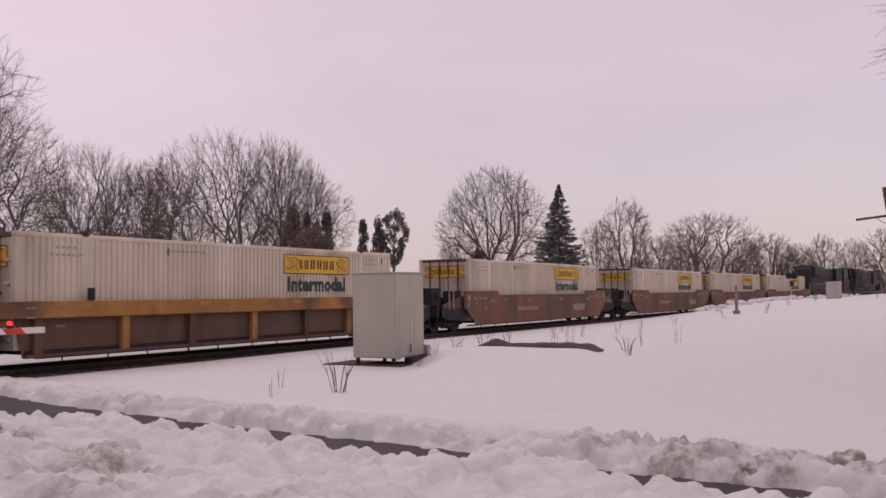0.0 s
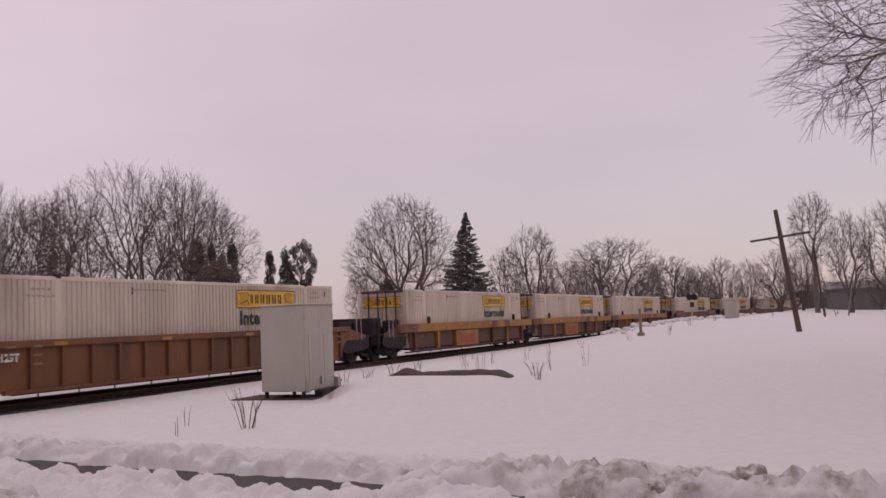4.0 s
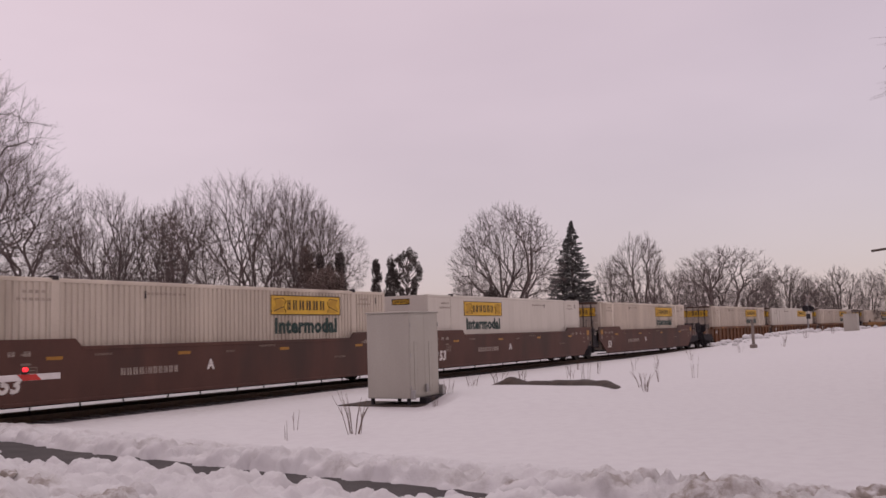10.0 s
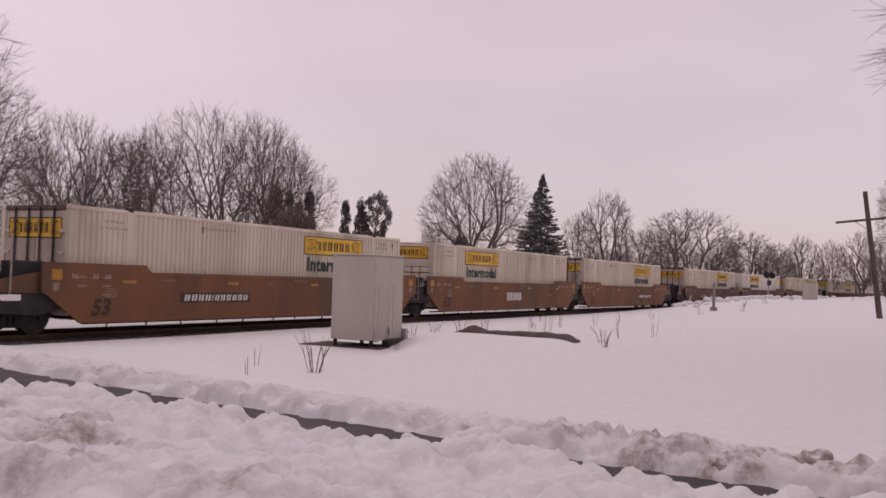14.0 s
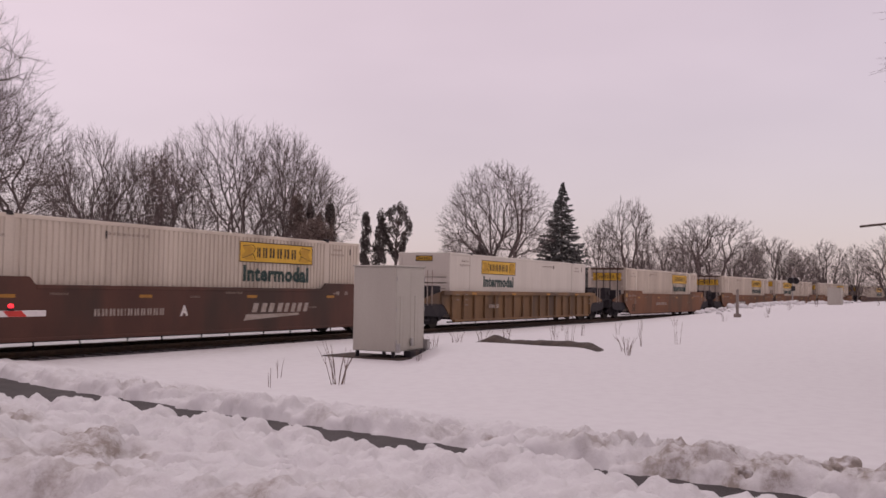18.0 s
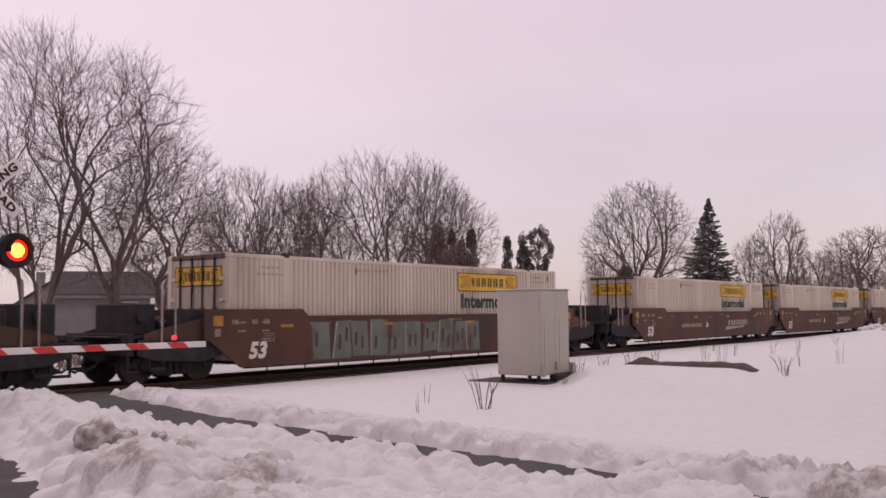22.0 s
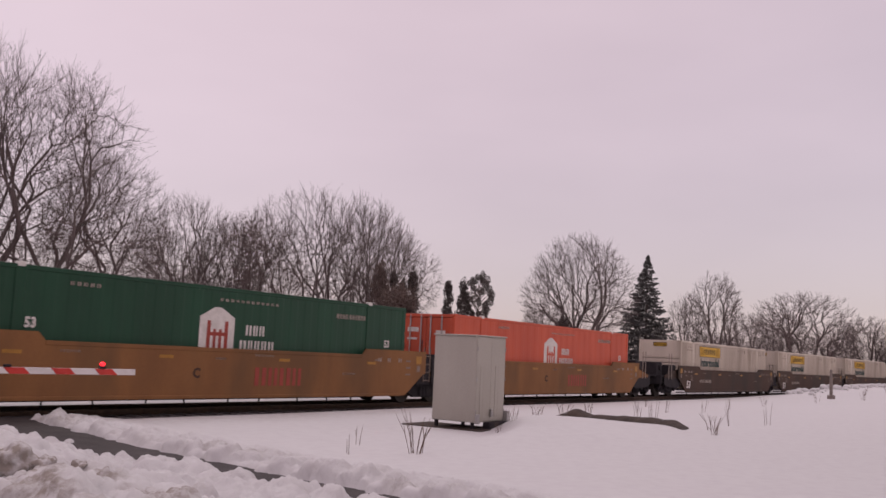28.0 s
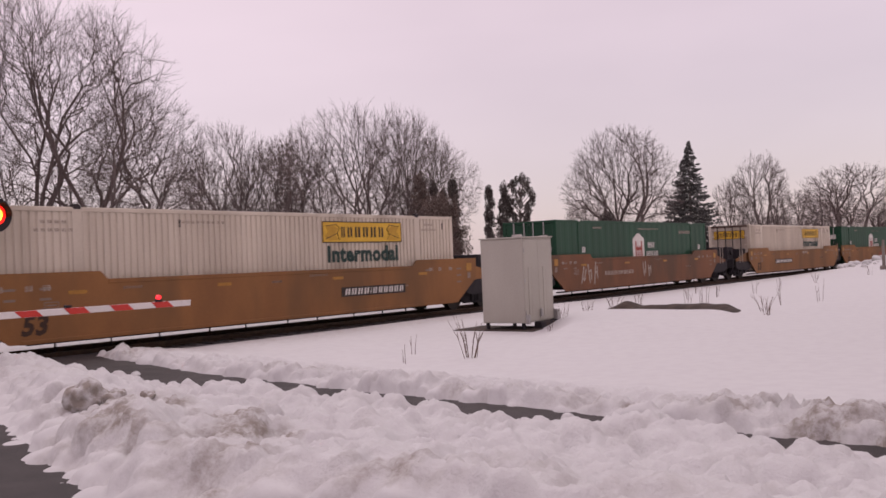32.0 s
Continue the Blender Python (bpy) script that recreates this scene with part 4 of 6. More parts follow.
def well_car(style, paint, label, group, front, rear, marks=()):
    """One unit of a well car. front, rear: True where it ends its car with a coupler; a shared truck hangs under the front joint else."""
    c = thing("well_car", label, "freight car", group)
    xe = HALF + 0.95
    for out in (-1, 1):
        y = out * 1.55
        if style == "smooth":
            outline = [(-xe + 1.15, 0.30), (xe - 1.15, 0.30), (xe - 0.15, 1.0), (xe, 1.05), (xe, 1.79), (xe - 3.3, 1.79), (xe - 3.5, 1.60), (-xe + 3.5, 1.60), (-xe + 3.3, 1.79), (-xe, 1.79), (-xe, 1.05), (-xe + 0.15, 1.0)]
            part("side_sill", prism(outline, *sorted((y - out * 0.05, y))), paint, c)
            part("top_chord", box(-xe + 3.5, xe - 3.5, *sorted((y - out * 0.10, y + out * 0.012)), 1.50, 1.605, 0.012), paint, c)
            part("bottom_chord", box(-xe + 1.4, xe - 1.4, *sorted((y - out * 0.14, y + out * 0.015)), 0.285, 0.38, 0.012), paint, c)
        elif style == "ribbed":
            outline = [(-xe + 1.0, 0.30), (xe - 1.0, 0.30), (xe - 0.2, 1.0), (xe, 1.05), (xe, 1.50), (-xe, 1.50), (-xe, 1.05), (-xe + 0.2, 1.0)]
            part("side_sill", prism(outline, *sorted((y - out * 0.12, y - out * 0.09))), paint, c)
            part("top_chord", box(-xe, xe, *sorted((y - out * 0.12, y + out * 0.03)), 1.42, 1.60, 0.015), paint, c)
            part("bottom_chord", box(-xe + 1.0, xe - 1.0, *sorted((y - out * 0.12, y + out * 0.02)), 0.285, 0.38, 0.012), paint, c)
            rib = None
            for k in range(17):
                x = -8.24 + k * 1.03
                if rib is None:
                    rib = part("rib", box(-0.05, 0.05, *sorted((y - out * 0.09, y + out * 0.015)), 0.38, 1.42, 0.008), paint, c)
                    rib.matrix_basis = pose(x, 0, 0)
                else:
                    again("rib", rib, c, pose(x, 0, 0))
        else:
            part("side_sill", prism([(-xe + 1.1, 0.30), (xe - 1.1, 0.30), (xe - 0.9, 1.2), (-xe + 0.9, 1.2)], *sorted((y - out * 0.20, y - out * 0.17))), PANEL, c, "rust-brown recessed side panel")
            part("top_chord", box(-xe - 0.3, xe + 0.3, *sorted((y - out * 0.20, y + out * 0.03)), 1.20, 1.60, 0.02), CHORD, c, "faded yellow-brown top chord")
            part("bottom_chord", box(-xe + 1.1, xe - 1.1, *sorted((y - out * 0.20, y + out * 0.0)), 0.285, 0.36, 0.012), PANEL, c)
            for x in (-7.6, -5.0, -2.6, 0.0, 2.6, 5.0, 7.6):
                part("rib", box(x - 0.12, x + 0.12, *sorted((y - out * 0.17, y - out * 0.02)), 0.36, 1.20, 0.01), CHORD if x in (-5.0, 0.0, 5.0) else PANEL, c)
            for x in (-6.1, 6.1):
                part("guide_post", box(x - 0.09, x + 0.09, *sorted((y - out * 0.1, y + out * 0.03)), 1.60, 1.92, 0.03), BLACK, c, "dark container guide")
        for x in (-6.3, -2.2, 2.0, 6.0):
            part("reflector", box(x - 0.22, x + 0.22, *sorted((y + out * 0.001, y + out * (0.036 if style != "smooth" else 0.008))), 1.30 if style == "smooth" else 1.44, 1.38 if style == "smooth" else 1.54), MARKER, c, "yellow reflector strip")
    part("well_floor", box(-HALF + 0.2, HALF - 0.2, -1.40, 1.40, 0.37, 0.46), BLACK, c)
    for x in (-6.6, -5.2, -3.9, -2.3, -1.2, 0.4, 1.5, 3.1, 4.4, 5.6, 6.7):
        part("brake_hanger", rod((x, -1.1, 0.40), (x + 0.07 * math.sin(9 * x), -1.1, 0.10 + 0.06 * math.sin(5 * x)), 0.022, n=5), BLACK, c)
    part("brake_pipe", rod((-7.0, -0.6, 0.22), (7.0, -0.6, 0.22), 0.03, n=6), BLACK, c)
    for s, coupled in ((1, front), (-1, rear)):
        end_platform(c, s, paint if style != "chord" else CHORD, coupled)
        if coupled:
            truck(c, s * (HALF + 1.45))
    if not front:
        truck(c, HALF + 1.5, "shared_truck")
    y = -1.55
    for kind, *v in marks:
        if kind == "plate":
            x, w = v
            part("number_plate", box(x - w / 2, x + w / 2, y - 0.007, y, 0.78, 1.06), INK, c, "dark patch under pale number bars")
            part("number_print", bars(x - w * 0.45, x + w * 0.45, y - 0.008, 0.83, 1.01, (0.7,) * 4 + (0.1,) + (0.6,) * 6, 0.34, 0.22), PRINT_WHITE, c)
        elif kind == "number":
            x, w = v
            part("number_print", bars(x - w / 2, x + w / 2, y, 0.84, 1.02, (0.7,) * 4 + (0.1,) + (0.6,) * 6, 0.34), PRINT_GREY, c, "worn pale number bars")
        elif kind == "word":
            text, x, z, h = v[:4]
            dark = len(v) > 4
            w = words("stencil", text, h, 0, (x, y - 0.004, z), STENCIL_DARK if dark else PRINT_WHITE, c, label=("dark" if dark else "white") + " stencilled " + text)
            if text == "53":
                w.data.transform(Matrix(((1, 0, 0.2, 0), (0, 1, 0, 0), (0, 0, 1, 0), (0, 0, 0, 1))))
        elif kind == "emblem":
            x, w, z, h, mat = v
            part("emblem_print", bars(x - w / 2, x + w / 2, y, z, z + h, (1.1, 0.9, 1.1, 0.9), 0.25), mat, c, "plain emblem bars")
        elif kind == "swoosh":
            x, w = v
            part("emblem_print", bars(x - w / 2 + 0.2, x + w / 2, y, 0.86, 1.14, (1.1, 1.1, 0.9, 0.9), 0.22, 0.35), PRINT_GREY, c, "pale emblem bars")
            part("emblem_swoosh", prism([(x - w / 2 - 0.15, 0.62), (x + w / 2 - 0.4, 0.76), (x + w / 2 - 0.4, 0.82), (x - w / 2 - 0.05, 0.80)], y - 0.007, y), PRINT_GREY, c)
        elif kind == "panel":
            x, w, mat = v
            part("stencil_panel", box(x - w / 2, x + w / 2, y - 0.01, y + 0.15, 0.38, 1.16), CHORD, c)
            part("emblem_print", bars(x - w * 0.3, x + w * 0.3, y - 0.011, 0.50, 0.95, (0.9, 0.9, 1.0), 0.25), mat, c, "red emblem bars")
        elif kind == "block_spray":
            x0, x1, z0, z1 = v[0]
            r = random.Random(31)
            n = int((x1 - x0) / 0.74)
            for k in range(n):
                a = x0 + k * (x1 - x0) / n
                b = a + (x1 - x0) / n * r.uniform(0.94, 1.0)
                lean = r.uniform(-0.10, 0.16)
                lo, hi = z0 + r.uniform(0, 0.07), z1 - r.uniform(0, 0.10)
                letter = part("spray_letter", prism([(a, lo), (b, lo + r.uniform(-0.02, 0.03)), (b + lean, hi), (a + lean, hi - r.uniform(-0.03, 0.04))], y - 0.004, y - 0.0005), TEAL, c, "faded sprayed teal letter block")
                w, h = b - a, hi - lo
                for q in range(r.choice((1, 2, 2))):
                    p = a + w * (0.24 + 0.36 * q) + lean * 0.5
                    u = lo + h * r.uniform(0.12, 0.45)
                    part("spray_counter", prism([(p, u), (p + w * 0.13, u), (p + w * 0.15, u + h * 0.36), (p + w * 0.02, u + h * 0.38)], y - 0.007, y - 0.004), paint, letter)
                part("spray_outline", prism([(a + 0.02, lo + 0.03), (a + 0.06, lo + 0.03), (a + lean + 0.06, hi - 0.04), (a + lean + 0.02, hi - 0.04)], y - 0.008, y - 0.004), PRINT_GREY if k % 2 else STENCIL_DARK, letter)
        elif kind == "spray":
            for x0, x1, z0, z1 in v[0]:
                r = random.Random(int(x0 * 10) + 77)
                stroke = part("spray_stroke", box(-0.5, 0.5, -0.006, 0, -0.5, 0.5), v[1], c, "faded sprayed stroke")
                n, k = int((x1 - x0) / 0.42), 0
                for k in range(n):
                    x = x0 + (k + 0.5) * (x1 - x0) / n
                    tall, mid = (z1 - z0) * r.uniform(0.55, 0.95), (z0 + z1) / 2 + r.uniform(-0.08, 0.08)
                    lean = r.uniform(-14, 22)
                    for q, (dx, dz, w, h, a) in enumerate(((-0.10, 0, 0.09, tall, lean), (0.10, r.uniform(-0.1, 0.1), 0.08, tall * r.uniform(0.5, 0.95), lean + r.uniform(-14, 14)), (0.0, r.uniform(-0.35, 0.35) * tall, 0.26, 0.085, r.uniform(-15, 25)))):
                        m = Matrix.Translation((x + dx, y - 0.0004 * (q + 1), mid + dz)) @ Matrix.Rotation(radians(a), 4, "Y") @ Matrix.Diagonal((w, 1, h, 1))
                        if k == 0 and q == 0:
                            stroke.matrix_basis = m
                        else:
                            again("spray_stroke", stroke, c, m)
    if style == "smooth":
        for s in (1, -1):
            x = s * (xe - 0.42)
            part("placard", box(x - 0.15, x + 0.15, y - 0.006, y, 1.36, 1.62), MARKER, c, "worn yellow-orange placard")
            part("label_print", box(x - 0.10, x + 0.08, y - 0.005, y, 1.10, 1.30), STENCIL, c, "small pale label")
        x = -xe + 2.1
        frame_bm = bmesh.new()
        for a, b, z0, z1 in ((-0.17, 0.17, 1.14, 1.16), (-0.17, 0.17, 0.94, 0.96), (-0.17, -0.15, 0.96, 1.14), (0.15, 0.17, 0.96, 1.14), (-0.11, 0.11, 1.07, 1.10), (-0.11, 0.11, 1.01, 1.03)):
            add_box(frame_bm, x + a, x + b, y - 0.005, y, z0, z1)
        part("framed_label", frame_bm, STENCIL, c, "pale framed maintenance label")
        for x in (-xe + 0.95, -xe + 1.6, -xe + 2.0, xe - 1.5, xe - 2.1, xe - 2.6):
            part("load_mark", bars(x - 0.08, x + 0.08, y, 1.40, 1.52, (0.5, 0.5), 0.3), PRINT_GREY, c)["kind"] = "stuff"
        for x, w, z in ((1.2, 0.7, 1.42), (-4.9, 0.5, 1.36), (4.9, 0.6, 0.96), (-0.4, 0.35, 1.30)):
            part("small_print", bars(x - w / 2, x + w / 2, y, z, z + 0.06, (0.5,) * 7, 0.4), STENCIL, c)["kind"] = "stuff"
    for s in (1, -1):
        if not (front if s > 0 else rear):
            if s < 0:
                words("load_limit", "125T", 0.15, 0.40, (s * (HALF + 1.08), -1.388, 1.42), PRINT_GREY, c, label="pale stencilled 125T on a dark plate")
            else:
                ladder = part("ladder", rod((HALF + 1.02, -1.42, 0.75), (HALF + 1.02, -1.42, 1.95), 0.02, n=6), STENCIL, c, "pale steel ladder at the joint")
                part("ladder_rail", rod((HALF + 1.38, -1.42, 0.75), (HALF + 1.38, -1.42, 1.95), 0.02, n=6), STENCIL, ladder)
                for z in (0.80, 1.08, 1.36, 1.64):
                    part("rung", rod((HALF + 1.02, -1.42, z), (HALF + 1.38, -1.42, z), 0.014, n=5), STENCIL, ladder)
    stencil = None
    for x, rows in ((xe - 1.0, 3), (xe - 2.7, 1), (-xe + 1.2, 2), (-xe + 2.0, 3)):
        for k in range(rows):
            m = Matrix.Translation((x, y - (0.005 if style == "smooth" else 0.035), 1.42 - k * 0.22))
            if stencil is None:
                stencil = part("stencil_print", box(-0.16, 0.10, 0, 0.005, 0, 0.05), STENCIL, c)
                stencil.matrix_basis = m
            else:
                again("stencil_print", stencil, c, m)
    return c

# ---- locomotive ----


def locomotive():
    c = thing("locomotive", "dark six-axle diesel locomotive at the head of the train", "locomotive", "locomotives")
    part("underframe", box(-10.6, 10.6, -1.5, 1.5, 1.05, 1.5, 0.03), ENGINE, c)
    part("hood", box(-9.2, 5.8, -0.95, 0.95, 1.5, 4.3, 0.12), ENGINE, c)
    part("radiator", box(-9.0, -5.4, -1.45, 1.45, 3.35, 4.55, 0.10), ENGINE, c, "flared radiator housing")
    part("blower_housing", box(2.2, 5.6, -1.35, 1.35, 2.4, 4.35, 0.06), ENGINE, c)
    part("cab", prism([(5.8, 1.5), (9.2, 1.5), (9.2, 2.9), (8.3, 3.3), (8.1, 4.5), (5.8, 4.5)], -1.45, 1.45), ENGINE, c)
    for x in (6.1, 7.1):
        part("cab_window", box(x, x + 0.75, -1.47, -1.45, 3.4, 4.1, 0.01), PANE, c)
    part("fuel_tank", box(-3.2, 3.2, -1.35, 1.35, 0.25, 1.05, 0.12), BLACK, c)
    for k in range(9):
        part("hood_door", box(-5.2 + k * 0.82, -4.5 + k * 0.82, -0.97, -0.945, 1.7, 3.3, 0.01), ENGINE, c)
    for k in range(3):
        part("roof_fan", rod((-8.4 + k * 1.2, 0, 4.5), (-8.4 + k * 1.2, 0, 4.68), 0.5, n=16), BLACK, c)
    part("exhaust_stack", box(0.2, 1.0, -0.3, 0.3, 4.28, 4.5, 0.03), BLACK, c)
    for s in (-1, 1):
        bm = bmesh.new()
        for k in range(15):
            add_rod(bm, (-9.8 + k * 1.05, s * 1.48, 1.5), (-9.8 + k * 1.05, s * 1.48, 2.45), 0.018, n=5)
        add_rod(bm, (-9.8, s * 1.48, 2.45), (4.9, s * 1.48, 2.45), 0.018, n=5)
        part("handrail", bm, PRINT_GREY, c)
    for x in (-7.0, 7.0):
        t = part("bogie_frame", prism([(-2.5, 0.45), (-2.4, 0.85), (2.4, 0.85), (2.5, 0.45), (1.6, 0.35), (-1.6, 0.35)], -1.12, -0.98), BLACK, c)
        t.matrix_basis = pose(x, 0, 0)
        t2 = again("bogie_frame", t, c, pose(x, 2.1, 0))
        for ax in (-1.9, 0.0, 1.9):
            w = new("wheelset", TRUCK["wheel"])
            w.parent = t
            w.matrix_basis = pose(ax, 0, 0.52)
    for s in (-1, 1):
        part("coupler", box(*sorted((s * 10.6, s * 11.3)), -0.11, 0.11, 0.78, 1.02, 0.04), BLACK, c)
        part("pilot_plate", box(*sorted((s * 10.5, s * 10.68)), -1.45, 1.45, 0.2, 1.1, 0.02), ENGINE, c)
    return c


# ---- the train, from the head ----
WHITE_DOORS = "white corrugated container with rear doors and yellow board"
WHITE_NOSE = "white corrugated container with plain ribbed end and yellow board"
KINDS = {
    "doors": (WHITE_DOORS, "containers on the train"), "nose": (WHITE_NOSE, "containers on the train"), "nose_wide": (WHITE_NOSE, "containers on the train"),
    "flat": ("white smooth-sided container with yellow board and side posts", "containers on the train"),
    "flat_nose": ("white smooth-sided container with ribbed end and yellow board", "containers on the train"),
    "green": ("dark green container with a white house emblem, riding in well car", "containers on the train"),
    "orange": ("orange-red container with a white house emblem, riding in well car", "containers on the train"),
}
CARS = {
    "ttx": ("smooth", CAR_RED, "red-brown smooth-sided well car, dusty", (("emblem", 4.6, 1.7, 0.70, 0.36, PRINT_GREY), ("number", -2.3, 2.4))),
    "chord": ("chord", CHORD, "old yellow-brown well car with recessed rusty side panels", (("panel", -1.35, 3.0, PRINT_RED),)),
    "chord_plain": ("chord", CHORD, "old yellow-brown well car with recessed rusty side panels", ()),
    "ribbed": ("ribbed", CAR_ORANGE, "orange-brown well car with upright side ribs", (("word", "125T", -7.9, 1.18, 0.18),)),
    "maroon": ("smooth", CAR_MAROON, "maroon smooth-sided well car with white stencils", (("word", "53", -7.44, 0.76, 0.36), ("number", -3.4, 1.9), ("word", "A", -1.2, 0.98, 0.26))),
    "orange": ("smooth", CAR_ORANGE, "orange-brown smooth-sided well car with a dark number patch", (("plate", 3.54, 2.95), ("word", "53", -7.2, 0.66, 0.40, "dark"))),
    "orange_rear": ("smooth", CAR_ORANGE, "orange-brown smooth-sided well car with a dark number patch", (("plate", -2.9, 3.0), ("word", "53", -7.2, 0.66, 0.40, "dark"))),
    "orange_ttx": ("smooth", CAR_ORANGE, "orange-brown smooth-sided well car with pale emblem", (("emblem", 0.05, 1.7, 0.72, 0.40, PRINT_WHITE), ("word", "53", -7.2, 0.66, 0.40, "dark"))),
    "tan": ("smooth", CAR_TAN, "faded tan smooth-sided well car", (("emblem", 1.8, 1.85, 0.62, 0.50, PRINT_RED), ("word", "C", -1.2, 0.93, 0.24, "dark"), ("word", "53", -7.3, 0.66, 0.40, "dark"))),
    "tan_scrawl": ("smooth", CAR_TAN, "faded tan smooth-sided well car with small pale scrawl", (("spray", ((0.74, 2.05, 1.26, 1.54),), PRINT_GREY), ("plate", -2.95, 3.2), ("word", "53", -7.37, 0.66, 0.42, "dark"))),
    "single": ("smooth", CAR_ORANGE, "stand-alone orange-brown smooth-sided well car", (("number", -1.6, 2.2), ("word", "53", -7.3, 0.66, 0.40, "dark"))),
    "single_ribbed": ("ribbed", CAR_OCHRE, "stand-alone ochre-brown well car with upright side ribs", (("number", -4.3, 1.0),)),
    "brown": ("smooth", CAR_BROWN, "dark brown smooth-sided well car with white stencils and swoosh", (("swoosh", 3.25, 2.9), ("number", -2.7, 2.3), ("word", "A", -0.8, 0.93, 0.26), ("word", "53", -7.3, 0.70, 0.40))),
    "brown_plain": ("smooth", CAR_UMBER, "dark brown smooth-sided well car with white stencils", (("number", -4.7, 1.9), ("word", "53", -7.5, 0.70, 0.40))),
    "sprayed": ("smooth", CAR_BROWN, "dark brown well car with faded teal spray paint along its side", (("block_spray", (-5.4, 2.6, 0.36, 1.47)), ("word", "53", -7.3, 0.70, 0.40))),
    "tan_sprayed": ("smooth", CAR_ORANGE, "stand-alone orange-brown well car with pale spray paint", (("spray", ((-6.6, -4.95, 0.40, 1.42), (-0.65, 0.47, 0.50, 1.44)), PRINT_GREY), ("number", -3.0, 2.8))),
    "tan_plate": ("smooth", CAR_TAN, "stand-alone tan-orange well car with a dark number patch", (("plate", 3.6, 2.95), ("word", "53", -7.3, 0.66, 0.40, "dark"))),
}
# front end of each container at the start, container, car, ends of the car (front, rear)
UNITS = (
    (114.0, "doors", "ttx", True, False), (94.84, "doors", "ttx", False, False), (75.9, "doors", "ttx", False, True), (52.9, "doors", "ttx", True, True),
    (30.13, "doors", "chord_plain", True, False), (11.0, "doors", "chord", False, False), (-8.14, "doors", "chord", False, True),
    (-31.24, "doors", "ribbed", True, False), (-50.5, "flat", "ribbed", False, False), (-69.51, "doors", "ribbed", False, True),
    (-92.72, "doors", "maroon", True, False), (-112.1, "flat_nose", "maroon", False, False), (-131.36, "doors", "maroon", False, True),
    (-154.49, "doors", "orange", True, False), (-173.6, "nose_wide", "orange_ttx", False, False), (-192.7, "doors", "orange_rear", False, True),
    (-216.14, "doors", "single", True, True), (-239.39, "flat_nose", "single_ribbed", True, True),
    (-262.4, "doors", "brown", True, False), (-281.8, "doors", "brown", False, False), (-301.1, "doors", "brown", False, True),
    (-324.46, "doors", "sprayed", True, True),
    (-347.86, "nose", "brown_plain", True, False), (-367.05, "nose", "brown_plain", False, False), (-386.3, "nose", "brown_plain", False, True),
    (-410.1, "orange", "tan", True, False), (-429.3, "green", "tan", False, False), (-448.3, "doors", "tan_scrawl", False, True),
    (-471.36, "green", "tan_sprayed", True, True), (-494.63, "doors", "tan_plate", True, True),
)


def travelled(t):
    """How far the train has gone after t seconds, in metres."""
    return 15.978 * t - 0.5897 * (t / 10) ** 2 + 1.2118 * (t / 10) ** 3 - 0.2325 * (t / 10) ** 4


def on_track(c):
    x, y, a = track_at(c)
    return pose(x, y, 0, 0, 0, math.degrees(a))


MOVING = []
made = {}
for u, kind, car, front, rear in UNITS:
    middle = u - HALF
    if kind in made:
        box_ob = copy_thing(made[kind], on_track(middle))
    else:
        box_ob = made[kind] = container(kind, *KINDS[kind])
    key = (car, front, rear)
    if key in made:
        car_ob = copy_thing(made[key], on_track(middle))
    else:
        style, paint, label, marks = CARS[car]
        car_ob = made[key] = well_car(style, paint, label, "well cars of the train", front, rear, marks)
    MOVING += [(box_ob, middle), (car_ob, middle)]
first = locomotive()
for k, c in enumerate((127.6, 149.6)):
    MOVING.append((first if k == 0 else copy_thing(first, on_track(c)), c))


def motions():
    for ob, c in MOVING:
        walk(ob, [(t, on_track(c + travelled(t))) for t in range(0, 33)])

# ---- trackside fixtures ----


def cabinet(x, y, z, wx, wy, h, lean, label):
    """A signal cabinet on short legs: plain end wall, ribbed door side, hinges, latch and a shallow lid."""
    c = thing("signal_cabinet", label, "cabinet", "signal cabinets")
    part("body", box(0, wx, 0, wy, 0.10, h, 0.015), STEEL, c)
    part("lid", box(-0.03, wx + 0.03, -0.03, wy + 0.03, h, h + 0.035, 0.012), STEEL, c)
    for k in range(2):
        d = part("door", box(0.03 + k * (wx / 2 - 0.03), wx / 2 + k * (wx / 2 - 0.03) - 0.003, -0.012, 0.0, 0.13, h - 0.05, 0.005), STEEL, c)
        part("door_rib", box(0.20 + k * wx / 2, 0.34 + k * wx / 2, -0.022, -0.012, 0.22, h - 0.7, 0.009), STEEL, d)
        for z0 in (0.3, h * 0.5, h - 0.35):
            part("hinge", rod((0.04 + k * (wx - 0.08), -0.02, z0), (0.04 + k * (wx - 0.08), -0.02, z0 + 0.10), 0.012, n=6), GALV, d)
    part("latch", box(wx / 2 - 0.03, wx / 2 + 0.06, -0.08, -0.03, 0.22, 0.42, 0.01), GALV, c)
    part("door_foot", box(0.03, 0.13, -0.10, 0.0, 0.08, 0.30, 0.01), GALV, c)
    part("end_flange", box(wx - 0.02, wx + 0.10, -0.12, 0.05, 0.05, 0.36, 0.01), GALV, c)
    for ax in (0.06, wx - 0.12):
        for ay in (0.06, wy - 0.12):
            part("leg", box(ax, ax + 0.07, ay, ay + 0.07, -0.10, 0.10), BLACK, c)
    part("base_plank", box(-0.22, wx * 0.75, -0.30, wy + 0.75, -0.14, -0.055, 0.01), EARTH, c, "dark wet timber under the cabinet")
    part("cable_duct", box(wx * 0.35, wx + 0.05, -0.16, 0.05, -0.10, 0.10, 0.02), BLACK, c)
    c.matrix_basis = pose(x, y, z, *lean)
    return c


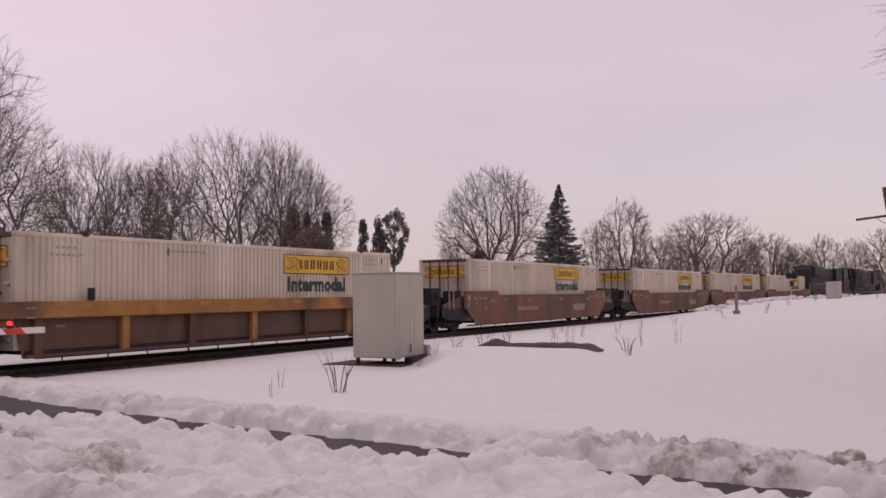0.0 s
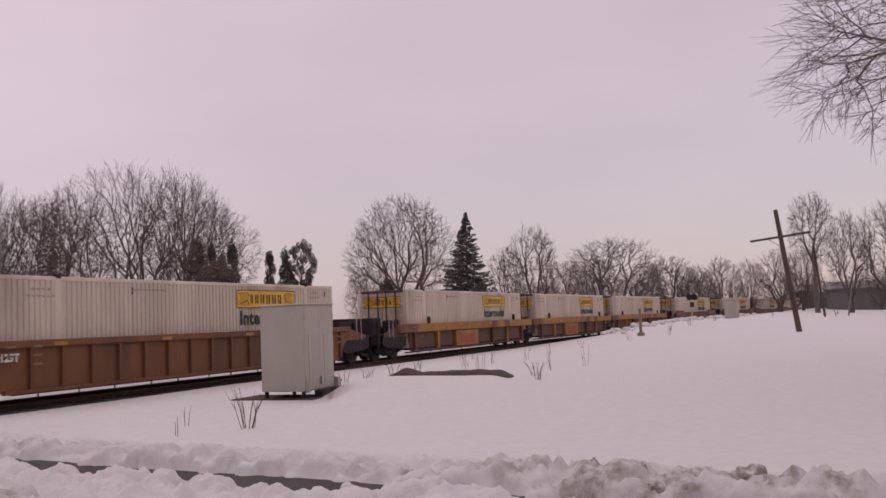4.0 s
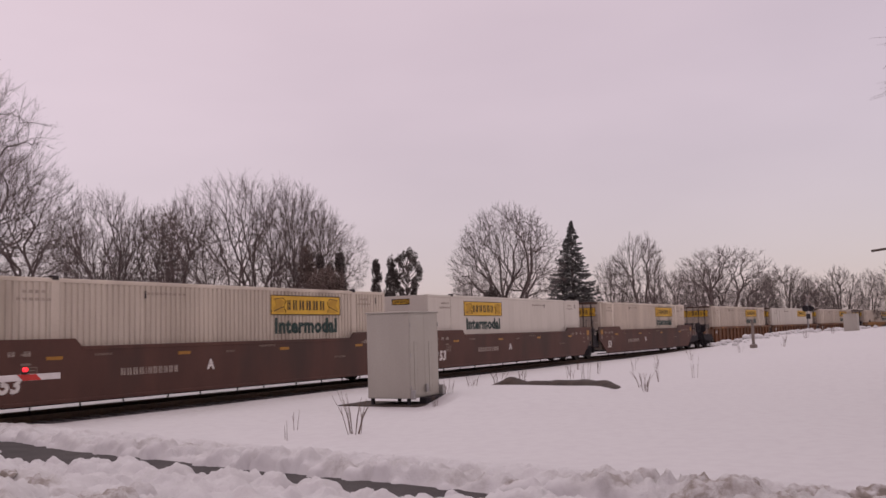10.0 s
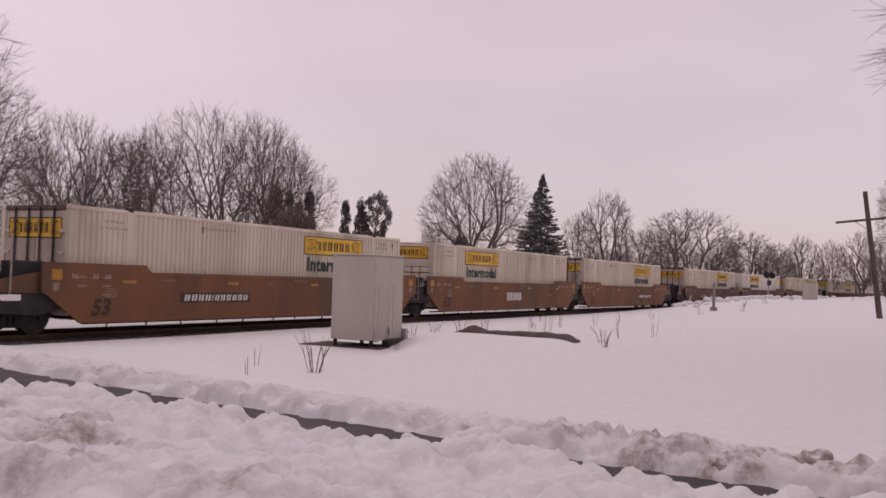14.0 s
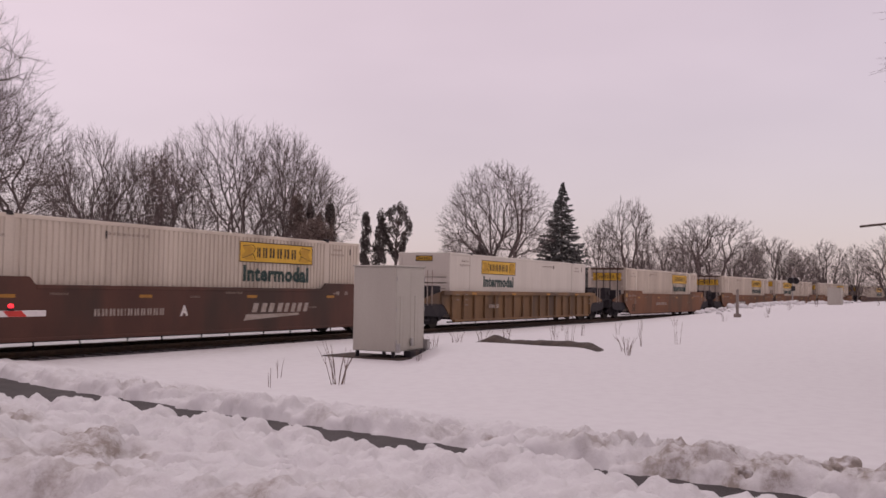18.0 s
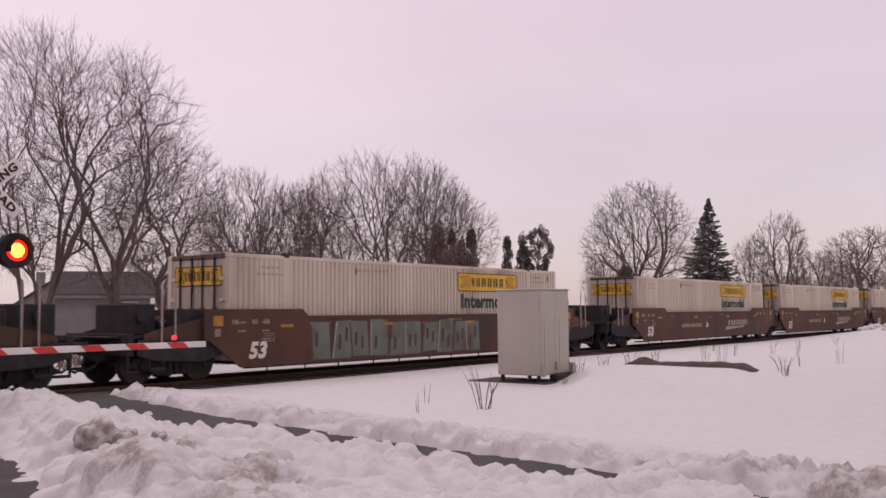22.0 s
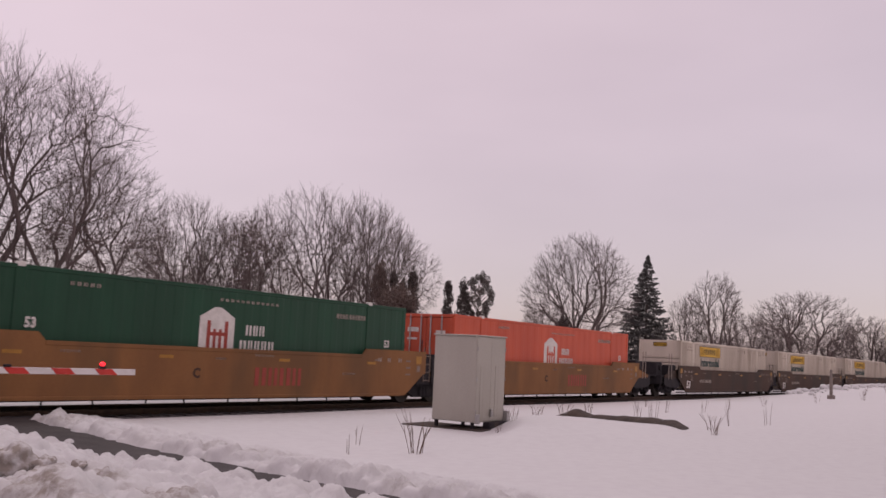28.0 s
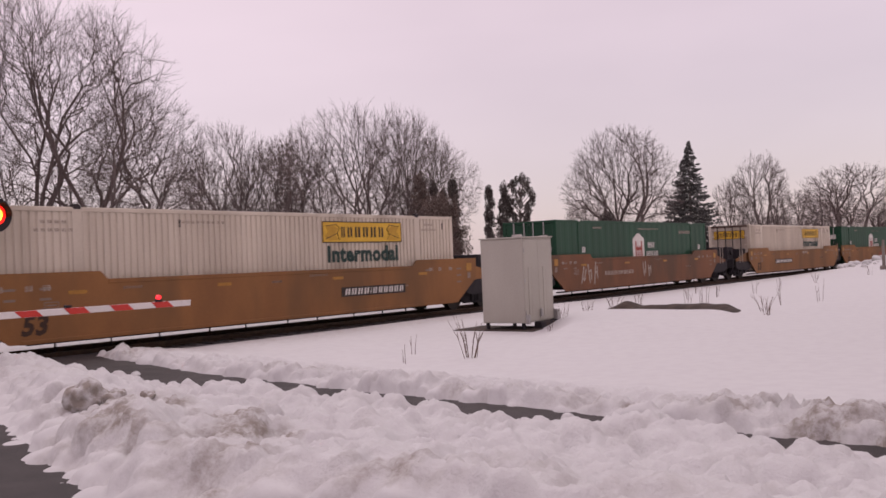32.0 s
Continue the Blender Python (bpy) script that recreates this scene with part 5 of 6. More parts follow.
cabinet(19.22, 12.0, 0.03, 1.42, 1.22, 2.17, (0.0, -0.4, 0.6), "light grey steel signal cabinet on legs beside the track")
cabinet(90.0, 9.5, 0.50, 1.0, 1.1, 1.9, (0, 0, -6), "pale grey steel signal cabinet by the far crossing")


def gate():
    """A pedestrian crossing gate: mast, crossed boards, flashers, machine and the lowered striped arm."""
    g = thing("crossing_gate", "railway crossing gate with lowered red and white arm, red lamp lit", "crossing gate")
    y = 15.2
    x = 7.35
    part("mast", rod((x, y, -0.1), (x, y, 4.3), 0.07, n=12), GALV, g)
    part("foundation", box(x - 0.35, x + 0.35, y - 0.35, y + 0.35, -0.1, 0.12, 0.03), GALV, g)
    part("gate_machine", box(x - 0.14, x + 0.14, y - 0.24, y - 0.07, 0.75, 1.45, 0.03), GALV, g)
    tip = 11.61
    arm = part("arm", box(x - 0.2, tip, y - 0.30, y - 0.27, 1.035, 1.147, 0.006), ARM_WHITE, g, "white arm with slanting red bands")
    k = 0
    xx = tip - 0.62
    while xx > x + 0.1:
        part("red_band", prism([(xx - 0.17, 1.037), (xx + 0.21, 1.037), (xx + 0.09, 1.145), (xx - 0.29, 1.145)], y - 0.306, y - 0.299), RED_BAND, arm)
        xx -= 0.885
    for lx in (tip - 0.74, tip - 2.6):
        part("lamp_housing", box(lx - 0.06, lx + 0.06, y - 0.33, y - 0.25, 1.147, 1.195, 0.01), BLACK, arm)
    part("arm_lamp", rod((tip - 0.74, y - 0.325, 1.232), (tip - 0.74, y - 0.255, 1.232), 0.038, n=12), LAMP_RED, arm, "glowing red arm lamp")
    part("lamp_cross_bar", rod((x - 0.42, y - 0.1, 2.74), (x + 0.42, y - 0.1, 2.74), 0.03, n=8), BLACK, g)
    for s in (-0.42, 0.42):
        hood = part("flasher", rod((x + s, y - 0.30, 2.74), (x + s, y - 0.12, 2.74), 0.29, n=28), BLACK, g, "black round flasher backboard")
        lit = s > 0
        part("lens", rod((x + s, y - 0.315, 2.74), (x + s, y - 0.30, 2.74), 0.175, n=24), LENS_GLOW if lit else LENS_RED, hood, "lit red flasher lens" if lit else "dark red flasher lens")
        if lit:
            part("bulb", rod((x + s, y - 0.322, 2.74), (x + s, y - 0.316, 2.74), 0.118, 0.105, n=24), BULB_GLOW, hood, "bright yellow-red glow of the lit lamp")
        bm = bmesh.new()
        for k in range(13):
            a0, a1 = radians(-10 + k * 200 / 13), radians(-10 + (k + 1) * 200 / 13)
            q = [(x + s + 0.19 * math.cos(a), 2.74 + 0.19 * math.sin(a)) for a in (a0, a1)]
            bm.faces.new([bm.verts.new(p) for p in ((q[0][0], y - 0.30, q[0][1]), (q[1][0], y - 0.30, q[1][1]), (q[1][0], y - 0.50, q[1][1]), (q[0][0], y - 0.50, q[0][1]))])
        bmesh.ops.solidify(bm, geom=bm.faces, thickness=0.006)
        part("hood", bm, BLACK, hood, "black sun hood over the lens")
    for turn, text in ((-41, "CROSSING"), (41, "RAILROAD")):
        b = part("crossbuck_board", box(-0.66, 0.66, -0.015, 0.015, -0.115, 0.115, 0.01), ARM_WHITE, g, "white crossed warning board")
        b.matrix_basis = Matrix.Translation((x, y - 0.14 - 0.035 * (turn < 0), 3.78)) @ Matrix.Rotation(radians(turn), 4, "Y")
        words("board_words", text, 0.13, 1.15, (0, -0.018, 0), INK, b)
    return g


gate()


def far_signal(x, y, z):
    """A distant crossing signal: mast, crossed boards and two dark flashers."""
    g = thing("crossing_signal", "distant crossing signal with crossed boards and dark flashers", "crossing signal")
    part("mast", rod((0, 0, -0.3), (0, 0, 4.0), 0.07, n=8), GALV, g)
    for turn in (45, -45):
        b = part("crossbuck_board", box(-0.65, 0.65, -0.02, 0.02, -0.11, 0.11), PALEPOLE, g)
        b.matrix_basis = Matrix.Translation((0, -0.1, 3.5)) @ Matrix.Rotation(radians(turn), 4, "Y")
    for s in (-0.55, 0.55):
        part("flasher", rod((s - 0.12, -0.1, 2.6), (s + 0.12, -0.1, 2.6), 0.30, n=12), BLACK, g)
    part("cross_arm", rod((-0.7, 0, 2.6), (0.7, 0, 2.6), 0.04, n=6), BLACK, g)
    part("sign_plate", box(-0.4, 0.4, -0.09, -0.06, 1.6, 2.1), BLACK, g)
    g.matrix_basis = pose(x, y, z, 0, 0, -18)


far_signal(97, 14.6, 0.5)


def mile_post(x, y, z):
    g = thing("marker_post", "short weathered wooden marker post standing in the snow", "post")
    part("shaft", box(-0.085, 0.085, -0.085, 0.085, -0.3, 1.35, 0.025), PALEPOLE, g)
    part("cap", box(-0.11, 0.11, -0.06, 0.06, 1.35, 1.72, 0.02), PALEPOLE, g)
    part("foot", box(-0.20, 0.20, -0.20, 0.20, -0.3, 0.16, 0.03), PALEPOLE, g)
    g.matrix_basis = pose(x, y, z)


mile_post(61.5, 12.6, 0.28)


def cross_pole():
    """An old leaning line pole with one bare crossarm."""
    g = thing("telegraph_pole", "old dark leaning telegraph pole with a bare tilted crossarm", "pole")
    part("shaft", rod((0, 0, -0.6), (0, 0, 5.75), 0.135, 0.10, 10), POLEWOOD, g)
    a = part("crossarm", box(-1.35, 1.35, -0.09, -0.0, -0.05, 0.05, 0.01), POLEWOOD, g)
    a.matrix_basis = Matrix.Translation((0, -0.12, 4.45)) @ Matrix.Rotation(radians(1.5), 4, "Y")
    part("brace", rod((0.0, -0.12, 3.95), (-0.55, -0.12, 4.44), 0.014, n=5), BLACK, g)
    g.matrix_basis = pose(46.0, 2.15, 0.56) @ Matrix.Rotation(radians(-92), 4, "Z") @ Matrix.Rotation(radians(-7.0), 4, "Y")


cross_pole()


def utility_pole(x, y, z, h):
    g = thing("utility_pole", "pale weathered wooden utility pole with short crossarms", "pole")
    part("shaft", rod((0, 0, -0.5), (0, 0, h), 0.19, 0.13, 10), PALEPOLE, g)
    for zz in (h - 0.5, h - 1.6):
        part("crossarm", box(-0.06, 0.06, -1.3, 0.16, zz, zz + 0.11), PALEPOLE, g)
    for yy in (-1.2, -0.8, -0.4):
        part("insulator", rod((0, yy, h - 0.39), (0, yy, h - 0.22), 0.05, n=6), PALEPOLE, g)
    g.matrix_basis = pose(x, y, z, 0, 1.0, -4)


utility_pole(88.0, -3.9, 0.75, 11.6)


def broken_pole():
    """A short leaning pole without arms, and a thin stake beside it."""
    g = thing("broken_pole", "short dark leaning pole without arms beyond the field", "pole")
    part("shaft", rod((80.0, 1.72, 0.4), (79.97, 2.25, 6.35), 0.10, 0.085, 9), POLEWOOD, g)
    part("guy_wire", rod((79.97, 2.2, 5.6), (80.4, 0.9, 0.7), 0.02, n=4), POLEWOOD, g)
    k = thing("stake", "thin pale leaning stake in the snow", "stake")
    part("shaft", rod((85.0, 0.12, 0.3), (85.0, -0.3, 3.1), 0.06, 0.05, 6), PALEPOLE, k)


broken_pole()


def earth_ridge():
    """A low ridge of thawed earth that shows dark through the snow."""
    bm = bmesh.new()
    n, w = 60, 8
    rows = []
    for i in range(n + 1):
        s = i / n
        cx, cy = 26.5 - 1.1 * s ** 2 - 2.3 * s ** 6, 14.3 - 6.2 * s
        lift = 0.15 * math.exp(-((s - 0.24) / 0.07) ** 2) + 0.22 * ((1 - (1 - 2 * s) ** 2.2) if s < 0.5 else 1 - s ** 9) + 0.05 * noise.noise((s * 14, 0, 0))
        row = []
        for j in range(w + 1):
            q = j / w * 2 - 1
            prof = (1 - q * q) ** 0.7
            row.append(bm.verts.new((cx + q * 0.62, cy, ground_h(cx + q * 0.62, cy) - 0.10 + lift * prof * 1.25 + 0.03 * noise.noise((cx * 3 + q * 2, cy * 3, 1.0)))))
        rows.append(row)
    for a, b in zip(rows, rows[1:]):
        for j in range(w):
            bm.faces.new((a[j], a[j + 1], b[j + 1], b[j]))
    bmesh.ops.recalc_face_normals(bm, faces=bm.faces)
    tagged(new("earth_ridge", mesh_of(bm, "earth_ridge", EARTH, True)), "low ridge of thawed dark earth showing through the snow", "earth", kind="structure")


def ground_h(x, y):
    return float(ground_height(np.array([[float(x)]]), np.array([[float(y)]]))[0, 0])


earth_ridge()


def weed_clump(x, y, count, height, spread, seed):
    r = random.Random(seed)
    g = thing("dry_weed", "clump of dry bare weed stalks standing in snow", "weed", "dry weeds")
    for k in range(count):
        a, t = r.uniform(0, 6.28), r.uniform(0.15, 1.0) * spread
        h = height * r.uniform(0.55, 1.0)
        b = r.uniform(0, 0.12)
        bm = bmesh.new()
        p0 = Vector((b * math.cos(a), b * math.sin(a), -0.12))
        p1 = p0 + Vector((t * h * 0.45 * math.cos(a), t * h * 0.45 * math.sin(a), 0.12 + h * 0.5))
        p2 = p1 + Vector((t * h * 0.62 * math.cos(a + r.uniform(-0.4, 0.4)), t * h * 0.62 * math.sin(a), h * 0.5))
        add_rod(bm, p0, p1, 0.0065, 0.005, 5)
        add_rod(bm, p1, p2, 0.005, 0.0025, 5)
        if r.random() < 0.4:
            add_rod(bm, p1, p1 + Vector((r.uniform(-0.15, 0.15), r.uniform(-0.15, 0.15), 0.2)), 0.006, 0.003, 4)
        part("stalk", bm, STALK, g)
    g.matrix_basis = pose(x, y, ground_h(x, y))


for k, (x, y, n, h, s) in enumerate(((13.85, 9.85, 14, 0.78, 0.75), (12.75, 10.45, 2, 0.35, 0.3), (14.0, 11.3, 2, 0.45, 0.7), (25.2, 12.6, 8, 0.6, 0.7), (26.2, 14.0, 4, 0.5, 0.9), (26.6, 10.4, 5, 0.75, 0.3), (27.8, 11.4, 3, 0.8, 0.2), (24.4, 7.9, 9, 0.45, 0.9),
                                 (26.8, 8.2, 3, 0.8, 0.3), (33, 13.5, 3, 0.6, 0.3), (36, 12.0, 3, 0.6, 0.4), (28.5, 7.6, 3, 0.7, 0.3), (41, 12.5, 3, 0.6, 0.4), (48, 13.0, 4, 0.6, 0.5), (55, 12.0, 4, 0.6, 0.5), (19.0, 11.2, 4, 0.3, 0.6), (66, 11.5, 7, 0.7, 0.6), (72, 11.0, 7, 0.8, 0.6), (60, 10.5, 5, 0.7, 0.5), (80, 10.2, 8, 0.8, 0.6), (100, 1.0, 8, 0.9, 0.6), (84, 6, 5, 0.7, 0.5), (31, 14.6, 3, 0.5, 0.3), (38, 15.2, 3, 0.6, 0.3), (22.6, 12.9, 6, 0.45, 0.9), (23.6, 12.7, 5, 0.40, 0.9), (23.4, 7.5, 7, 0.35, 0.9), (20.3, 11.5, 4, 0.25, 0.8), (29.5, 13.8, 4, 0.5, 0.6), (34.5, 13.0, 4, 0.5, 0.5))):
    weed_clump(x, y, n, h, s, 100 + k)


def dirty_clod(x, y, r, seed):
    bm = bmesh.new()
    bmesh.ops.create_icosphere(bm, subdivisions=4, radius=1.0)
    for v in bm.verts:
        p = v.co.copy()
        v.co = p * (1 + 0.42 * noise.noise(p * 1.4 + Vector((seed, 0, 0))) + 0.16 * noise.noise(p * 3.2 + Vector((0, seed, 0))) + 0.03 * noise.noise(p * 9))
        v.co.z *= 0.85
    o = tagged(new("snow_clod", mesh_of(bm, "snow_clod", SNOW_DIRTY, True)), "dirty brown-grey clod of ploughed snow", "snow clod", "snow clods")
    o.matrix_basis = pose(x, y, ground_h(x, y) + r * 0.25, 0, 0, seed * 40) @ Matrix.Diagonal((r, r, r, 1))


for k, (x, y, r) in enumerate(((5.95, 9.5, 0.22), (6.05, 9.1, 0.14), (6.2, 8.75, 0.10), (9.40, 0.95, 0.15), (8.85, 1.75, 0.10), (9.05, 1.35, 0.09), (9.15, 1.95, 0.08))):
    dirty_clod(x, y, r, k + 1)



def snow_lumps():
    """Lumps that the plough left along the line, further on."""
    r = random.Random(9)
    bm = bmesh.new()
    for k in range(120):
        c = r.uniform(64, 112)
        x, y, a = track_at(c)
        y -= r.uniform(4.0, 5.6) + max(0, c - 85) * 0.06
        q = r.uniform(0.10, 0.32)
        m = pose(x, y, ground_h(x, y) + q * 0.15, r.uniform(-20, 20), r.uniform(-20, 20), r.uniform(0, 360)) @ Matrix.Diagonal((q * r.uniform(0.9, 1.8), q, q * 0.8, 1))
        fresh = bmesh.ops.create_icosphere(bm, subdivisions=2, radius=1.0, matrix=m)["verts"]
        for v in fresh:
            v.co += Vector(noise.noise_vector(v.co * 3.0)) * q * 0.35
    tagged(new("snow_lump", mesh_of(bm, "snow_lump", SNOW, True)), "row of snow lumps that the plough left along the line", "snow", kind="stuff")


snow_lumps()

def undergrowth():
    """Bare brush and dead grass along the far side of the line."""
    r = random.Random(12)
    v, f = [], []
    for _ in range(5200):
        x = r.uniform(8, 66)
        y = TRACK_Y + r.uniform(5.5, 9.5) + 0.8 * math.sin(x * 0.5)
        h = r.uniform(0.35, 1.15) * (0.7 + 0.3 * math.sin(x * 1.1))
        p = Vector((x, y, -0.15))
        q = p + Vector((r.uniform(-0.2, 0.2), r.uniform(-0.2, 0.2), h * 0.6))
        e = q + Vector((r.uniform(-0.25, 0.25), r.uniform(-0.25, 0.25), h * 0.5))
        tubes(v, f, [p, q, e], [0.014, 0.011, 0.006], 3)
    me = bpy.data.meshes.new("undergrowth")
    me.from_pydata(v, [], f)
    me.materials.append(STALK)
    tagged(new("undergrowth", me), "bare brown brush and dead grass along the far side of the line", "brush", kind="stuff")


# ---- buildings ----


def house(x, y, z, turn, w, d, h, ridge, label):
    """A small gabled house: siding walls, roof with overhang, windows with frames, a porch post or two and a chimney."""
    g = thing("house", label, "house", "houses")
    part("wall", prism([(-w / 2, -0.5), (w / 2, -0.5), (w / 2, h), (-w / 2, h)], -d / 2, -d / 2 + 0.15), SIDING, g)
    part("wall", prism([(-w / 2, -0.5), (w / 2, -0.5), (w / 2, h), (-w / 2, h)], d / 2 - 0.15, d / 2), SIDING, g)
    for s in (-1, 1):
        bm = prism([(-d / 2 + 0.15, -0.5), (d / 2 - 0.15, -0.5), (d / 2 - 0.15, h), (0, ridge - 0.08), (-d / 2 + 0.15, h)], -0.075, 0.075)
        bmesh.ops.rotate(bm, verts=bm.verts, cent=(0, 0, 0), matrix=Matrix.Rotation(radians(90), 3, "Z"))
        bmesh.ops.translate(bm, verts=bm.verts, vec=(s * (w / 2 - 0.075), 0, 0))
        part("gable_wall", bm, SIDING, g)
    slope = math.atan2(ridge - h, d / 2)
    for s in (-1, 1):
        bm = box(-w / 2 - 0.3, w / 2 + 0.3, 0, math.hypot(ridge - h, d / 2) + 0.45, -0.06, 0.06)
        r = part("roof", bm, SHINGLE, g, "dark shingled roof slope")
        r.matrix_basis = Matrix.Translation((0, 0, ridge)) @ Matrix.Rotation(0 if s > 0 else math.pi, 4, "Z") @ Matrix.Rotation(-slope, 4, "X")
    for k in range(1, 2):
        wx = -w / 2 + w * (k + 0.55) / 2
        f = part("window", box(wx - 0.5, wx + 0.5, -d / 2 - 0.04, -d / 2, 1.0, 2.35, 0.01), TRIM, g, "white framed window")
        for q in (0, 1):
            part("pane", box(wx - 0.42, wx + 0.42, -d / 2 - 0.055, -d / 2 - 0.03, 1.08 + q * 0.62, 1.64 + q * 0.62), PANE, f)
    part("window", box(-w / 2 - 0.04, -w / 2, -0.6, 0.6, 1.0, 2.3, 0.01), TRIM, g, "white framed window")
    part("window", box(w / 2, w / 2 + 0.04, -0.6, 0.6, 1.0, 2.3, 0.01), TRIM, g, "white framed window")
    part("chimney", box(w * 0.1, w * 0.1 + 0.6, 0.6, 1.2, h, ridge + 0.8, 0.02), SIDING, g)
    part("fascia", box(-w / 2 - 0.3, w / 2 + 0.3, -d / 2 - 0.42, -d / 2 - 0.36, h - 0.32, h - 0.16), SIDING, g)
    g.matrix_basis = pose(x, y, z, 0, 0, turn)
    return g


house(31.0, 49.4, 0.0, -32, 5.0, 6.6, 2.85, 4.1, "small grey-sided house with dark roof behind the track")
house(35.6, 63.0, 0.0, 58, 7.0, 4.6, 2.3, 3.9, "pale gabled house behind bare trees")


def shed():
    g = thing("shed", "long low grey metal-sided shed beyond the field", "shed")
    part("wall", box(-30, 30, -5, -4.85, -1, 3.6), SHED, g)
    for s in (-1, 1):
        part("end_wall", box(s * 30 - 0.08, s * 30 + 0.08, -4.85, 5, -1, 3.6), SHED, g)
    part("back_wall", box(-30, 30, 5, 5.15, -1, 3.6), SHED, g)
    part("roof", prism([(-5.4, 3.55), (0, 4.7), (5.4, 3.55), (5.4, 3.7), (0, 4.85), (-5.4, 3.7)], -30.3, 30.3), SHED, g).matrix_basis = Matrix.Rotation(radians(90), 4, "Z")
    for k in range(5):
        part("roller_door", box(-25 + k * 11, -21 + k * 11, -5.06, -5.0, -1, 2.8), SIDING, g)
    g.matrix_basis = pose(152.0, -27.0, 0.4, 0, 0, -88)


shed()


# ---- trees ----


def tubes(verts, faces, pts, radii, sides):
    """Adds a bent tapered twig through pts to the lists."""
    base = len(verts)
    for i, p in enumerate(pts):
        d = (pts[min(i + 1, len(pts) - 1)] - pts[max(i - 1, 0)]).normalized()
        u = d.orthogonal().normalized()
        v = d.cross(u)
        for k in range(sides):
            a = 2 * math.pi * k / sides
            verts.append(p + (u * math.cos(a) + v * math.sin(a)) * radii[i])
    for i in range(len(pts) - 1):
        for k in range(sides):
            j = (k + 1) % sides
            faces.append((base + i * sides + k, base + i * sides + j, base + (i + 1) * sides + j, base + (i + 1) * sides + k))


def crown_points(r, crown, points, seed):
    """Scattered tips within a crown of height 1. crown: (half width, lowest, widest height)."""
    half, low, belly = crown
    out = []
    while len(out) < points:
        p = r.uniform(-1, 1, 3)
        h = low + (1 - low) * (p[2] + 1) / 2
        q = (h - belly) / (belly - low + 0.02) if h < belly else (h - belly) / (1.005 - belly)
        edge = max(0.0, 1 - abs(q) ** 2.1) ** 0.5
        d, a = math.hypot(p[0], p[1]), math.atan2(p[1], p[0])
        lobes = 0.84 + 0.12 * math.sin(3 * a + seed) + 0.10 * math.sin(5 * a + 9 * h + seed)
        if d < edge * lobes and r.rand() < 0.12 + 0.88 * max(d / max(edge, 0.05), max(q, 0)) ** 2:
            out.append((p[0] * half, p[1] * half, h))
    return np.array(out)


def tree_meshes(seed, crown, points=900, bole=0.22, stems=1, tip=0.0009, sprays=3, droop=0.0, power=0.48):
    """Trunk and twig meshes of one bare tree of height 1: limbs that part again and again towards the tips of the crown."""
    r = np.random.RandomState(seed)
    tips = crown_points(r, crown, points, seed)
    vt, ft, vc, fc = [], [], [], []

    def clusters(pts, k):
        """Parts points into k groups round k of them."""
        seat = pts[r.choice(len(pts), k, replace=False)]
        for _ in range(4):
            own = np.linalg.norm(pts[:, None] - seat[None], axis=2).argmin(1)
            seat = np.array([pts[own == q].mean(0) if (own == q).any() else seat[q] for q in range(k)])
        return [pts[own == q] for q in range(k) if (own == q).any()]

    def limb(a, way, pts, level):
        n = len(pts)
        goal = pts.mean(0)
        span = goal - a
        length = float(np.linalg.norm(span))
        f = 1.0 if n == 1 else r.uniform(0.24, 0.40) if level else r.uniform(0.30, 0.45)
        b = a + span * f + r.uniform(-0.10, 0.10, 3) * length * (f < 1)
        if level < 3 and n > 1:
            b[2] += 0.05 * length
        bend = a + way * length * f * 0.45
        run = [a, (a + 2 * bend + b) / 4 + r.uniform(-0.035, 0.035, 3) * length, b]
        r0 = tip * n ** power
        r1 = tip * max(1.0, n * 0.8) ** power if n > 1 else tip * 0.55
        pts3 = [Vector(p) for p in run]
        if n == 1:
            tubes(vc, fc, [pts3[0], pts3[2]], [r0, r1], 3)
        elif r0 > 0.0062:
            tubes(vt, ft, pts3, [r0, (r0 + r1) / 2, r1], 7)
        else:
            tubes(vc, fc, pts3, [r0, (r0 + r1) / 2, r1], 4 if r0 > 0.003 else 3)
        out = b - run[1]
        out = out / (np.linalg.norm(out) + 1e-6)
        if n <= 3:
            base = Vector(out)
            for _ in range(sprays if n == 1 else 1):
                d = base + Vector((r.uniform(-0.6, 0.6), r.uniform(-0.6, 0.6), r.uniform(-0.25, 0.65) - droop))
                d.normalize()
                p = pts3[1].lerp(pts3[2], r.rand())
                tubes(vc, fc, [p, p + d * r.uniform(0.025, 0.060)], [tip * 0.75, tip * 0.40], 3)
        if n > 1:
            for part_of in clusters(pts, 3 if n > 60 and level < 3 and r.rand() < 0.6 else 2):
                limb(b, out, part_of, level + 1)

    groups = clusters(tips, stems) if stems > 1 else [tips]
    for g in groups:
        side = g.mean(0) * np.array([1, 1, 0])
        foot = side * 0.05 + np.array([0, 0, -0.03])
        top = side * 0.22 + np.array([0, 0, bole])
        r0 = tip * len(g) ** power
        mid = (foot + top) / 2 + np.append(r.uniform(-0.008, 0.008, 2), 0)
        tubes(vt, ft, [Vector(foot), Vector(mid), Vector(top)], [r0 * 1.35, r0 * 1.1, r0], 9)
        for part_of in clusters(g, 3):
            limb(top, np.array([0, 0, 1.0]), part_of, 0)
    out = []
    for name, v, f, mat in (("trunk", vt, ft, BARK), ("crown", vc, fc, TWIG)):
        me = bpy.data.meshes.new(name)
        me.from_pydata(v, [], f)
        me.materials.append(mat)
        me.polygons.foreach_set("use_smooth", [True] * len(me.polygons))
        out.append(me)
    return out


